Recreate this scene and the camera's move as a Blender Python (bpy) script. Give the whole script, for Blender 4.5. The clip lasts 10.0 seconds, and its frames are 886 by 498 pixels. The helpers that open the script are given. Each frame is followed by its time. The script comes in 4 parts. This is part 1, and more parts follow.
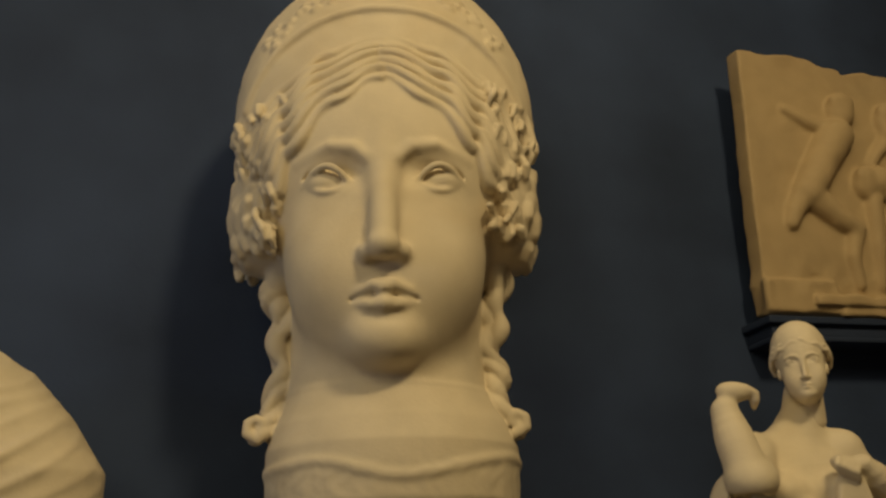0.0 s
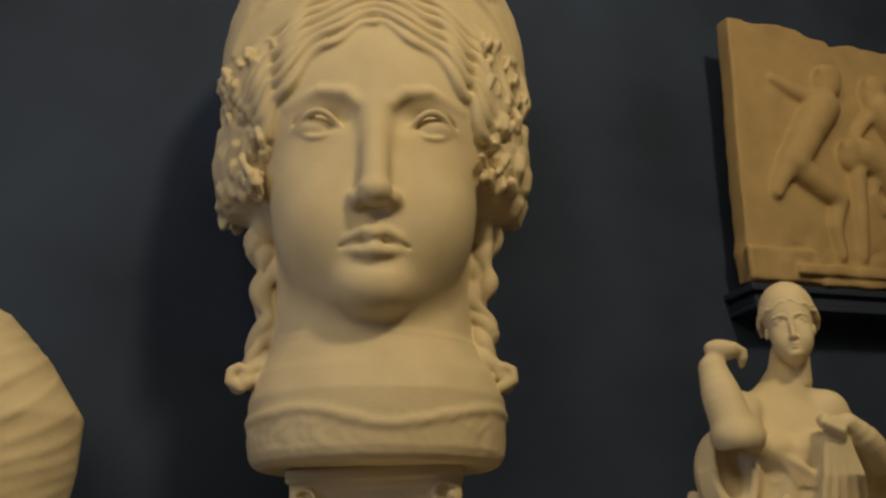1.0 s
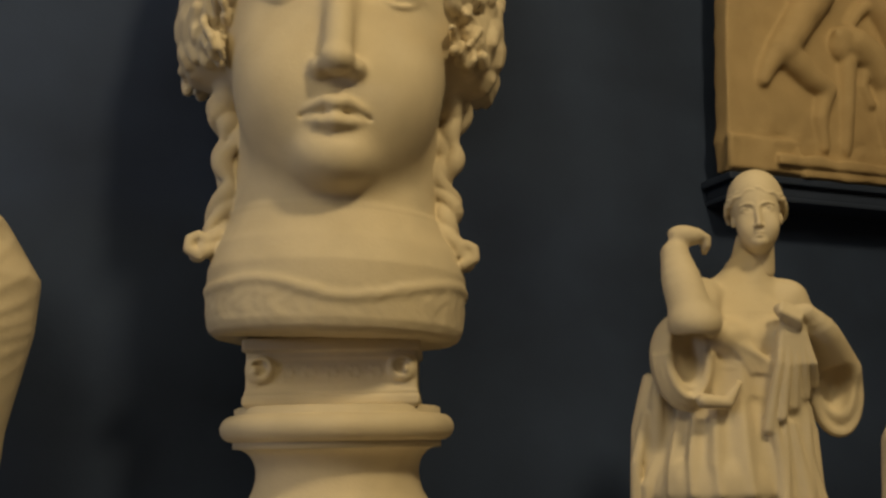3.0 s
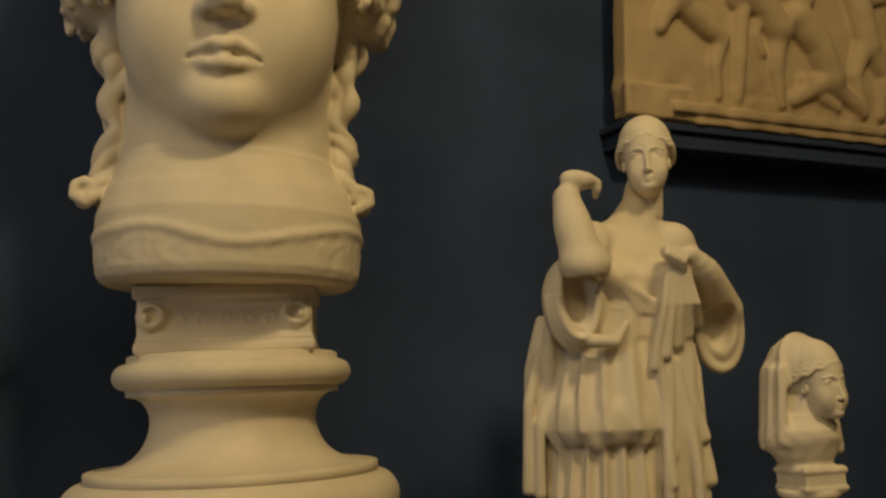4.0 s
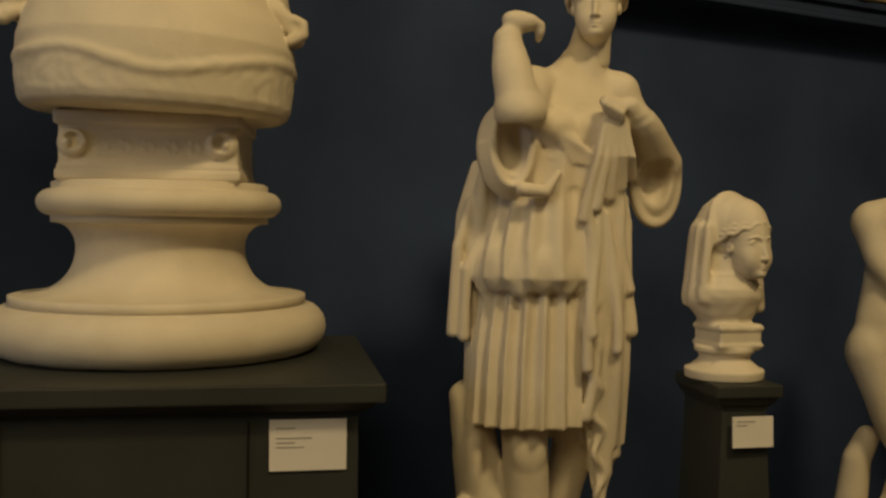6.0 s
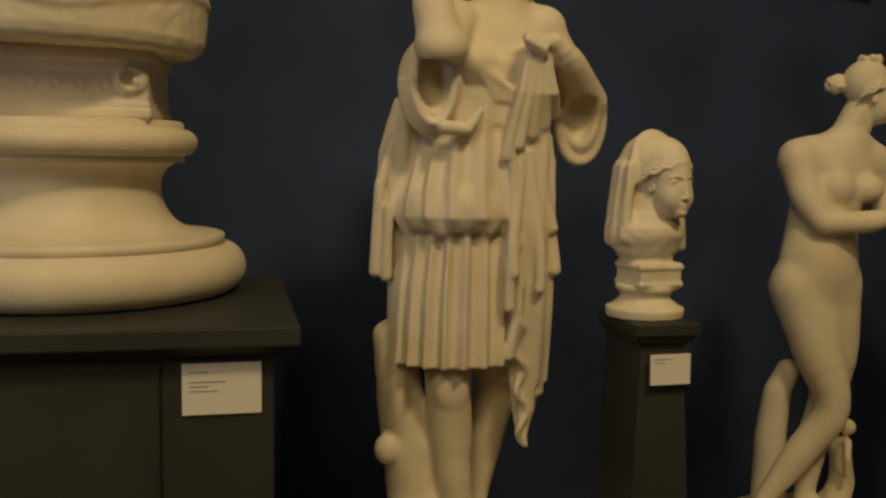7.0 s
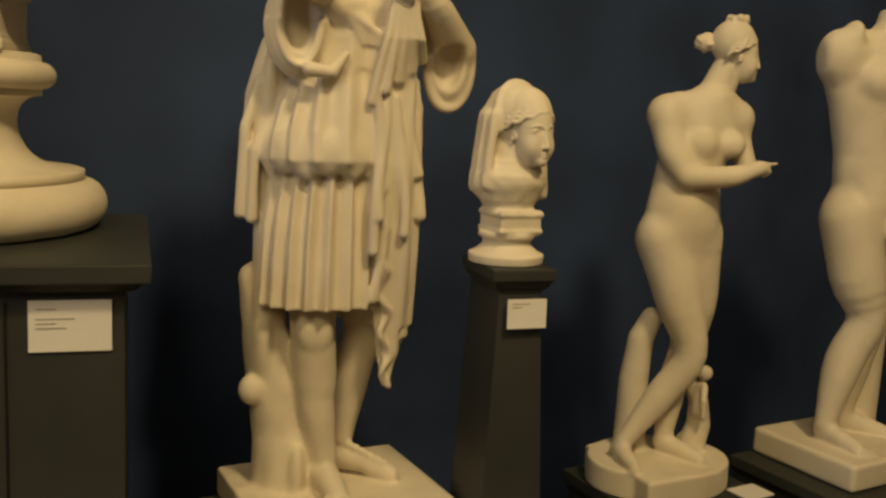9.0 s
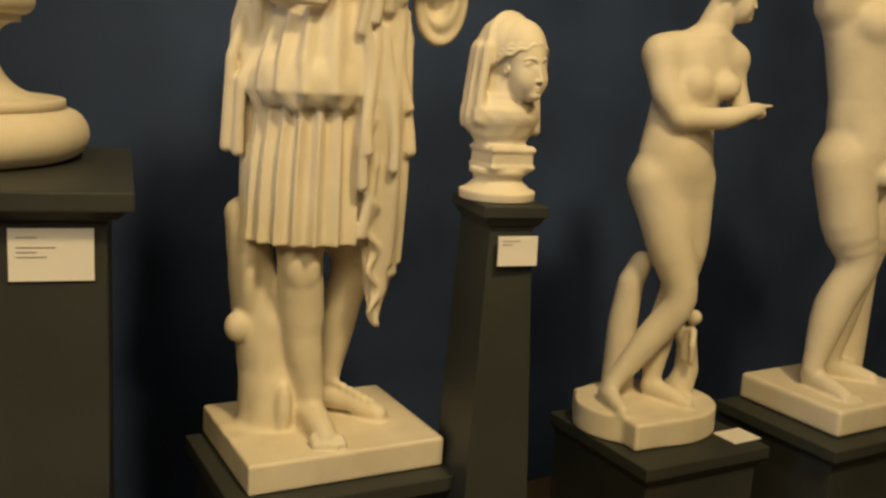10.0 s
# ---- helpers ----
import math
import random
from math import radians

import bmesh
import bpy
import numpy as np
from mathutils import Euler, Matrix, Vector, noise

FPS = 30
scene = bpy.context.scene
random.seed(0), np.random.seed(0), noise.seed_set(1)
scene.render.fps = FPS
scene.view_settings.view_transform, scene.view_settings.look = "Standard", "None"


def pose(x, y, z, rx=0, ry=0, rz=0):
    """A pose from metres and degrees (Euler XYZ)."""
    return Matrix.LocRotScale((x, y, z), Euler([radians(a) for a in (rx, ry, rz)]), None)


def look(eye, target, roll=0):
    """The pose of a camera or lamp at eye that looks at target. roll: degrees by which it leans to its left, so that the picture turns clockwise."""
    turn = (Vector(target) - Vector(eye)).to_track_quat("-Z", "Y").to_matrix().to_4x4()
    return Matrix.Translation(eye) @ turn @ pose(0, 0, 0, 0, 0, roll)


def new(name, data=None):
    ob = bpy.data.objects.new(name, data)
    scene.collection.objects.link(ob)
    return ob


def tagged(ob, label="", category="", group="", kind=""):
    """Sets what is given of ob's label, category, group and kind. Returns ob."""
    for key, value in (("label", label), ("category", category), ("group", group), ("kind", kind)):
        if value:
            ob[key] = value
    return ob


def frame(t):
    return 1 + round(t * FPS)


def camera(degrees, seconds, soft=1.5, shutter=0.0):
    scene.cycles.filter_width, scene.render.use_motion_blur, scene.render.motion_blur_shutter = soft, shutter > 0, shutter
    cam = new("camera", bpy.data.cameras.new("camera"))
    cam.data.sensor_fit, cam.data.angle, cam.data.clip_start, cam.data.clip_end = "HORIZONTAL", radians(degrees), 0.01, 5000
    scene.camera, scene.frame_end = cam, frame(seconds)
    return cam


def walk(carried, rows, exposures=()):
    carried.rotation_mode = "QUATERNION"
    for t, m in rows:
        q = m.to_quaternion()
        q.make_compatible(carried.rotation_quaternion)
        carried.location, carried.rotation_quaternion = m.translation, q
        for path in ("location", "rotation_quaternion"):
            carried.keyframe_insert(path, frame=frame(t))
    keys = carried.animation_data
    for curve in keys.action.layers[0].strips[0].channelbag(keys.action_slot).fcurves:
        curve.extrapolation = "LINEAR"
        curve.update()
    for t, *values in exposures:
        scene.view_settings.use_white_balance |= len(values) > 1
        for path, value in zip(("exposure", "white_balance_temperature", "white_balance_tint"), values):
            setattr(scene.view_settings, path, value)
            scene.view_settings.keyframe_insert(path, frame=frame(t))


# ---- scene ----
cam = camera(50.0, 10.0, soft=2.6)

PATH = [
    (0, (0.67, 0.069, 1.685), (0.764, 1.947, 2.367), -4.0),
    (0.5, (0.627, 0.107, 1.643), (0.76, 1.984, 2.32), -3.7),
    (1, (0.628, 0.12, 1.637), (0.78, 2.009, 2.275), -3.1),
    (1.5, (0.638, 0.122, 1.644), (0.797, 2.027, 2.231), -2.7),
    (2, (0.676, 0.112, 1.643), (0.811, 2.047, 2.132), -1.5),
    (2.2, (0.748, 0.102, 1.628), (0.817, 2.046, 2.091), -0.9),
    (3.3, (0.689, 0.159, 1.633), (0.906, 2.113, 2.0), -1.8),
    (3.5, (0.708, 0.159, 1.635), (0.965, 2.113, 1.974), -2.6),
    (4, (0.743, 0.14, 1.618), (1.076, 2.09, 1.907), -2.2),
    (4.5, (0.762, 0.122, 1.594), (1.11, 2.077, 1.833), -1.4),
    (5, (0.796, 0.107, 1.604), (1.134, 2.071, 1.763), -0.9),
    (5.5, (0.847, 0.11, 1.647), (1.192, 2.08, 1.696), -0.2),
    (5.7, (0.868, 0.123, 1.634), (1.197, 2.096, 1.638), 0.5),
    (6.8, (0.931, 0.162, 1.649), (1.341, 2.111, 1.466), 1.1),
    (7, (0.956, 0.158, 1.655), (1.393, 2.099, 1.45), 0.9),
    (7.5, (0.995, 0.144, 1.655), (1.528, 2.059, 1.433), 1.1),
    (8, (1.034, 0.127, 1.663), (1.62, 2.025, 1.433), 1.1),
    (8.5, (1.049, 0.111, 1.661), (1.663, 2.001, 1.44), 2.0),
    (9, (1.051, 0.109, 1.646), (1.664, 1.989, 1.345), 2.8),
    (9.5, (1.052, 0.122, 1.621), (1.672, 1.989, 1.257), 3.0),
    (10, (1.056, 0.134, 1.598), (1.694, 1.989, 1.208), 3.5),
]
EXPOSURES = [(0.0, -0.46), (4.0, -0.32), (7.0, -0.30), (8.4, -0.05), (9.2, 0.36), (10.0, 0.68)]
walk(cam, [(t, look(e, g, r)) for t, e, g, r in PATH], EXPOSURES)

# ---- world and light ----
world = bpy.data.worlds.new("room_air")
scene.world = world
world.use_nodes = True
world.node_tree.nodes["Background"].inputs["Color"].default_value = (0.6, 0.68, 0.85, 1)
world.node_tree.nodes["Background"].inputs["Strength"].default_value = 0.13


def lamp(name, at, aim, watts, size, colour):
    data = bpy.data.lights.new(name, "AREA")
    data.shape, data.size, data.energy, data.color = "DISK", size, watts, colour
    ob = new(name, data)
    ob.matrix_world = look(at, aim)
    return ob


lamp("ceiling_spot", (2.25, -0.75, 4.95), (1.0, 2.4, 1.7), 92, 0.55, (1.0, 0.745, 0.365))
# broad unseen fill, added to soften the shade the spot leaves
lamp("front_fill", (-0.6, -1.9, 4.8), (0.5, 2.4, 1.3), 86, 2.4, (1.0, 0.77, 0.40))


# cool lamp added out of view to lift the left wall; no window there
lamp("side_cool_light", (-3.9, -0.4, 2.7), (0.2, 2.6, 1.9), 25, 1.3, (0.68, 0.80, 1.0))


# ---- materials ----
def material(name, base, rough, spread=0.06, bump=0.15, grain=180.0, blotch=6.0, metal=0.0, gloss=0.35, stain=None, stain_amount=0.0):
    m = bpy.data.materials.new(name)
    m.use_nodes = True
    nt = m.node_tree
    b = nt.nodes["Principled BSDF"]
    b.inputs["Roughness"].default_value, b.inputs["Metallic"].default_value = rough, metal
    b.inputs["Specular IOR Level"].default_value = gloss
    co = nt.nodes.new("ShaderNodeTexCoord")
    n1, n2 = nt.nodes.new("ShaderNodeTexNoise"), nt.nodes.new("ShaderNodeTexNoise")
    n1.inputs["Scale"].default_value, n1.inputs["Detail"].default_value = blotch, 6
    n2.inputs["Scale"].default_value, n2.inputs["Detail"].default_value = grain, 3
    for n in (n1, n2):
        nt.links.new(co.outputs["Object"], n.inputs["Vector"])
    ramp = nt.nodes.new("ShaderNodeValToRGB")
    ramp.color_ramp.elements[0].position, ramp.color_ramp.elements[1].position = 0.3, 0.7
    ramp.color_ramp.elements[0].color = (*[c * (1 - spread * 2) for c in base], 1)
    ramp.color_ramp.elements[1].color = (*[min(1, c * (1 + spread)) for c in base], 1)
    nt.links.new(n1.outputs["Fac"], ramp.inputs["Fac"])
    out = ramp.outputs["Color"]
    if stain:
        n3 = nt.nodes.new("ShaderNodeTexNoise")
        n3.inputs["Scale"].default_value, n3.inputs["Detail"].default_value, n3.inputs["Distortion"].default_value = blotch * 0.35, 8, 0.6
        nt.links.new(co.outputs["Object"], n3.inputs["Vector"])
        r3 = nt.nodes.new("ShaderNodeValToRGB")
        r3.color_ramp.elements[0].position, r3.color_ramp.elements[1].position = 0.52, 0.72
        r3.color_ramp.elements[0].color = (0, 0, 0, 1)
        r3.color_ramp.elements[1].color = (stain_amount, stain_amount, stain_amount, 1)
        nt.links.new(n3.outputs["Fac"], r3.inputs["Fac"])
        mix = nt.nodes.new("ShaderNodeMix")
        mix.data_type = "RGBA"
        nt.links.new(r3.outputs["Color"], mix.inputs["Factor"])
        nt.links.new(out, mix.inputs[6])
        mix.inputs[7].default_value = (*stain, 1)
        out = mix.outputs[2]
    nt.links.new(out, b.inputs["Base Color"])
    add = nt.nodes.new("ShaderNodeMath")
    add.operation = "MULTIPLY_ADD"
    nt.links.new(n1.outputs["Fac"], add.inputs[0])
    add.inputs[1].default_value = 1.5
    nt.links.new(n2.outputs["Fac"], add.inputs[2])
    bp = nt.nodes.new("ShaderNodeBump")
    bp.inputs["Strength"].default_value, bp.inputs["Distance"].default_value = bump, 0.004
    nt.links.new(add.outputs[0], bp.inputs["Height"])
    nt.links.new(bp.outputs["Normal"], b.inputs["Normal"])
    return m


PLASTER = material("aged_plaster", (0.74, 0.66, 0.52), 0.62, 0.05, 0.12, 160, 9, stain=(0.60, 0.48, 0.31), stain_amount=0.35)
PLASTER_WARM = material("yellowed_plaster", (0.50, 0.385, 0.235), 0.68, 0.06, 0.2, 140, 8, stain=(0.36, 0.26, 0.15), stain_amount=0.5)
WALL = material("navy_wall_paint", (0.040, 0.063, 0.140), 0.7, 0.22, 0.2, 60, 1.6, gloss=0.15, stain=(0.048, 0.075, 0.160), stain_amount=0.5)
SHELF_PAINT = material("navy_shelf_paint", (0.028, 0.044, 0.098), 0.6, 0.08, 0.1, 90, 4)
PEDESTAL = material("dark_pedestal_paint", (0.040, 0.043, 0.039), 0.5, 0.14, 0.14, 120, 3, gloss=0.25, stain=(0.058, 0.060, 0.053), stain_amount=0.4)
CARD = material("label_card", (0.78, 0.74, 0.68), 0.5, 0.02, 0.03, 200, 5)
INK = material("label_ink", (0.36, 0.335, 0.30), 0.6, 0.02, 0.0, 100, 5)
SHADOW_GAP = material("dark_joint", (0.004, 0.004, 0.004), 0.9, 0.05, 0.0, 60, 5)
FLOOR = material("floor_boards", (0.12, 0.085, 0.055), 0.35, 0.15, 0.1, 60, 3)
# ceiling and side walls stay out of view; pale so they return light
CEILING = material("bounce_ceiling_paint", (0.80, 0.78, 0.74), 0.8, 0.05, 0.1, 60, 2)
BOUNCE_WALL = material("bounce_wall_paint", (0.72, 0.70, 0.67), 0.6, 0.1, 0.1, 60, 2)


# ---- mesh helpers ----
def mesh_object(name, bm, mat, smooth=False):
    me = bpy.data.meshes.new(name)
    bmesh.ops.recalc_face_normals(bm, faces=bm.faces)
    bm.to_mesh(me)
    bm.free()
    me.materials.append(mat)
    if smooth:
        me.polygons.foreach_set("use_smooth", [True] * len(me.polygons))
    return new(name, me)


def part(name, bm, mat, parent, label="", smooth=False):
    ob = mesh_object(name, bm, mat, smooth)
    ob.parent = parent
    if label:
        ob["label"] = label
    return ob


def add_box(bm, lo, hi, bevel=0.0, top=None):
    """A box; top: how far the upper face is drawn in on every side."""
    t = top or 0.0
    pts = [(lo[0], lo[1], lo[2]), (hi[0], lo[1], lo[2]), (hi[0], hi[1], lo[2]), (lo[0], hi[1], lo[2]),
           (lo[0] + t, lo[1] + t, hi[2]), (hi[0] - t, lo[1] + t, hi[2]), (hi[0] - t, hi[1] - t, hi[2]), (lo[0] + t, hi[1] - t, hi[2])]
    v = [bm.verts.new(p) for p in pts]
    fs = [bm.faces.new([v[i] for i in q]) for q in ((3, 2, 1, 0), (4, 5, 6, 7), (0, 1, 5, 4), (1, 2, 6, 5), (2, 3, 7, 6), (3, 0, 4, 7))]
    if bevel:
        es = list({e for f in fs for e in f.edges})
        bmesh.ops.bevel(bm, geom=es, offset=bevel, segments=2, affect="EDGES", profile=0.6)


def add_lathe(bm, profile, n=64, centre=(0, 0)):
    rings = []
    for r, z in profile:
        rings.append([bm.verts.new((centre[0] + r * math.cos(2 * math.pi * i / n), centre[1] + r * math.sin(2 * math.pi * i / n), z)) for i in range(n)])
    for a, b in zip(rings, rings[1:]):
        for i in range(n):
            bm.faces.new((a[i], a[(i + 1) % n], b[(i + 1) % n], b[i]))
    bm.faces.new(rings[0][::-1])
    bm.faces.new(rings[-1])


def empty(name, m, **tags):
    ob = new(name)
    ob.empty_display_size = 0.1
    ob.matrix_world = m
    return tagged(ob, **tags)


# ---- modelling by distance fields: soft unions of simple forms, turned into one mesh ----
class Clay:
    def __init__(self, lo, hi, h):
        self.lo, self.h = np.array(lo, np.float32), h
        self.n = np.ceil((np.array(hi) - lo) / h).astype(int) + 1
        self.d = np.full(self.n, 0.5, np.float32)

    def _part(self, lo, hi, pad):
        a = np.clip(np.floor((np.array(lo) - pad - self.lo) / self.h).astype(int), 0, self.n)
        b = np.clip(np.ceil((np.array(hi) + pad - self.lo) / self.h).astype(int) + 1, 0, self.n)
        ax = [self.lo[i] + self.h * np.arange(a[i], b[i], dtype=np.float32) for i in range(3)]
        return tuple(slice(x, y) for x, y in zip(a, b)), ax[0][:, None, None], ax[1][None, :, None], ax[2][None, None, :]

    def _mix(self, sl, d, k, cut):
        old = self.d[sl]
        if old.size == 0:
            return
        if cut:
            t = np.clip(0.5 - 0.5 * (old + d) / k, 0, 1)
            self.d[sl] = old * (1 - t) - d * t + k * t * (1 - t)
        else:
            t = np.clip(0.5 + 0.5 * (old - d) / k, 0, 1)
            self.d[sl] = old * (1 - t) + d * t - k * t * (1 - t)

    def ball(self, c, r, k=0.02, turn=(0, 0, 0), cut=False):
        """An ellipsoid with the half axes r, turned by degrees."""
        r = (r,) * 3 if isinstance(r, (int, float)) else r
        big = max(r)
        flat = not any(turn)
        ext = np.array(r) if flat else np.array((big,) * 3)
        sl, x, y, z = self._part(np.array(c) - ext, np.array(c) + ext, k + 3 * self.h)
        x, y, z = x - c[0], y - c[1], z - c[2]
        if not flat:
            m = Euler([radians(a) for a in turn]).to_matrix().transposed()
            x, y, z = (m[i][0] * x + m[i][1] * y + m[i][2] * z for i in range(3))
        k0 = np.sqrt((x / r[0]) ** 2 + (y / r[1]) ** 2 + (z / r[2]) ** 2)
        k1 = np.sqrt((x / r[0] ** 2) ** 2 + (y / r[1] ** 2) ** 2 + (z / r[2] ** 2) ** 2)
        self._mix(sl, k0 * (k0 - 1) / np.maximum(k1, 1e-6), k, cut)

    def chain(self, pts, radii, k=0.012, cut=False):
        """A run of rounded rods through pts, joined as one form before it blends with the rest."""
        pts = np.array(pts, np.float32)
        big = max(radii)
        sl, x, y, z = self._part(pts.min(0) - big, pts.max(0) + big, k + 3 * self.h)
        if x.size == 0 or y.size == 0 or z.size == 0:
            return
        first = np.array([q.start for q in sl])
        d = np.full((x.size, y.size, z.size), 0.5, np.float32)
        for a, b, ra, rb in zip(pts, pts[1:], radii, radii[1:]):
            pad = max(ra, rb) + k + 3 * self.h
            s2, x, y, z = self._part(np.minimum(a, b), np.maximum(a, b), pad)
            s2 = tuple(slice(max(0, q.start - f), max(0, q.stop - f)) for q, f in zip(s2, first))
            v = b - a
            l2 = float(v @ v) + 1e-9
            t = np.clip(((x - a[0]) * v[0] + (y - a[1]) * v[1] + (z - a[2]) * v[2]) / l2, 0, 1)
            e = np.sqrt((x - a[0] - t * v[0]) ** 2 + (y - a[1] - t * v[1]) ** 2 + (z - a[2] - t * v[2]) ** 2) - (ra + (rb - ra) * t)
            part_d = d[s2]
            n = part_d.shape
            np.minimum(part_d, e[:n[0], :n[1], :n[2]], out=part_d)
        self._mix(sl, d, k, cut)

    def rod(self, a, b, ra, rb=None, k=0.015, cut=False):
        self.chain([a, b], [ra, ra if rb is None else rb], k, cut)

    def tube(self, pts, ra, rb=None, k=0.012, cut=False):
        rb = ra if rb is None else rb
        n = len(pts) - 1
        self.chain(pts, [ra + (rb - ra) * i / n for i in range(n + 1)], k, cut)

    def box(self, c, half, rz=0.0, edge=0.006, k=0.006, cut=False):
        big = math.hypot(half[0], half[1])
        ext = np.array((big, big, half[2]))
        sl, x, y, z = self._part(np.array(c) - ext, np.array(c) + ext, k + 3 * self.h)
        x, y, z = x - c[0], y - c[1], z - c[2]
        cs, sn = math.cos(radians(rz)), math.sin(radians(rz))
        x, y = x * cs + y * sn, y * cs - x * sn
        q = [np.abs(v) - (w - edge) for v, w in zip((x, y, z), half)]
        out = np.sqrt(sum(np.maximum(v, 0) ** 2 for v in q))
        d = out + np.minimum(np.maximum(np.maximum(q[0], q[1]), q[2]), 0) - edge
        self._mix(sl, d, k, cut)

    def loft(self, keys, k=0.015, folds=0, depth=0.0, sharp=1.0, twist=0.0, phase=0.0, cap=0.01, cut=False):
        """An upright cloth or body form. keys: (z, centre x, centre y, half width, half depth), from low to high;
        folds round it, so deep."""
        keys = np.array(keys, np.float32)
        big = float(max(keys[:, 3].max(), keys[:, 4].max())) + depth
        lo = (keys[:, 1].min() - big, keys[:, 2].min() - big, keys[0, 0])
        hi = (keys[:, 1].max() + big, keys[:, 2].max() + big, keys[-1, 0])
        sl, x, y, z = self._part(lo, hi, k + 3 * self.h)
        zz = z.ravel()
        cx, cy, a, b = (np.interp(zz, keys[:, 0], keys[:, i])[None, None, :].astype(np.float32) for i in (1, 2, 3, 4))
        u, v = (x - cx) / a, (y - cy) / b
        rr = np.sqrt(u * u + v * v)
        d = (rr - 1) * np.minimum(a, b)
        if folds:
            th = np.arctan2(v, u) + twist * (zz[None, None, :] - keys[0, 0])
            w = 0.5 + 0.5 * np.sin(folds * th + phase + 1.3 * np.sin(2.0 * th + phase) + 0.8 * np.sin(3.1 * th))
            d = d + depth * (w ** sharp - 0.5)
        d = np.maximum(d, np.maximum(keys[0, 0] - z, z - keys[-1, 0]) + 0 * d)
        self._mix(sl, d, k, cut)

    def rough(self, lo, hi, amount, scale):
        """Uneven surface inside a box, for chipped plaster and curls."""
        sl, x, y, z = self._part(lo, hi, 0)
        s = scale
        w = np.sin(x * s + 1.7 * np.sin(z * s * 0.7)) * np.sin(y * s * 1.1 + 1.3 * np.sin(x * s * 0.6)) * np.sin(z * s * 0.9 + np.sin(y * s))
        self.d[sl] += amount * w

    def shell(self, soften=1):
        d, n = self.d, self.n
        for _ in range(soften):
            d = np.pad(d, 1, constant_values=0.5)
            d = (d[1:-1, 1:-1, 1:-1] * 4 + d[2:, 1:-1, 1:-1] + d[:-2, 1:-1, 1:-1] + d[1:-1, 2:, 1:-1] + d[1:-1, :-2, 1:-1] + d[1:-1, 1:-1, 2:] + d[1:-1, 1:-1, :-2]) / 10
        inside = d < 0
        m = n - 1
        count = np.zeros(m, np.int16)
        corners = [(i, j, l) for i in (0, 1) for j in (0, 1) for l in (0, 1)]
        for i, j, l in corners:
            count += inside[i:i + m[0], j:j + m[1], l:l + m[2]]
        cells = np.argwhere((count > 0) & (count < 8))
        ids = np.full(m, -1, np.int64)
        ids[tuple(cells.T)] = np.arange(len(cells))
        total, hits = np.zeros((len(cells), 3)), np.zeros(len(cells))
        for a in corners:
            for axis in range(3):
                if a[axis]:
                    continue
                b = list(a)
                b[axis] = 1
                pa, pb = cells + a, cells + b
                da, db = d[tuple(pa.T)], d[tuple(pb.T)]
                cross = (da < 0) != (db < 0)
                t = np.where(cross, da / np.where(cross, da - db, 1), 0)
                p = np.array(a, float)[None, :].repeat(len(cells), 0)
                p[:, axis] += t
                total += p * cross[:, None]
                hits += cross
        verts = (cells + total / hits[:, None]) * self.h + self.lo
        quads = []
        for axis in range(3):
            o1, o2 = (axis + 1) % 3, (axis + 2) % 3
            s0, s1 = [slice(None)] * 3, [slice(None)] * 3
            s0[axis], s1[axis] = slice(0, -1), slice(1, None)
            e = np.argwhere(inside[tuple(s0)] != inside[tuple(s1)])
            e = e[(e[:, o1] > 0) & (e[:, o2] > 0) & (e[:, o1] < m[o1]) & (e[:, o2] < m[o2])]
            first = inside[tuple(e.T)]
            q = []
            for u, w in ((1, 1), (0, 1), (0, 0), (1, 0)):
                c = e.copy()
                c[:, o1] -= u
                c[:, o2] -= w
                q.append(ids[tuple(c.T)])
            q = np.stack(q, 1)
            q[~first] = q[~first][:, ::-1]
            quads.append(q)
        quads = np.concatenate(quads)
        return verts, quads[(quads >= 0).all(1)]

    def mesh(self, name, mat, soften=1, finer=(), bend=None):
        """One mesh of this clay and of finer clays that overlap it; bend: a last change of all its points."""
        verts, quads = self.shell(soften)
        for other in finer:
            v, q = other.shell(1)
            quads = np.concatenate([quads, q + len(verts)])
            verts = np.concatenate([verts, v])
        if bend:
            verts = bend(verts)
        me = bpy.data.meshes.new(name)
        me.vertices.add(len(verts))
        me.vertices.foreach_set("co", verts.astype(np.float32).ravel())
        me.loops.add(quads.size)
        me.loops.foreach_set("vertex_index", quads.ravel().astype(np.int32))
        me.polygons.add(len(quads))
        me.polygons.foreach_set("loop_start", np.arange(0, quads.size, 4, dtype=np.int32))
        me.polygons.foreach_set("loop_total", np.full(len(quads), 4, np.int32))
        me.update(calc_edges=True)
        me.polygons.foreach_set("use_smooth", np.ones(len(quads), bool))
        me.materials.append(mat)
        return new(name, me)


# ---- the room ----
def slab(name, lo, hi, mat, label):
    bm = bmesh.new()
    add_box(bm, lo, hi)
    return tagged(mesh_object(name, bm, mat), label, name.split("_")[0], kind="structure")


# the long wall runs a little askew to the room's axes: u along it, off in front of it (negative: into the room)
WALL_TURN = 17.0


def on_wall(u, off, z, rx=0.0):
    return pose(0.6, 2.70, 0, 0, 0, WALL_TURN) @ pose(u, off, z, rx)


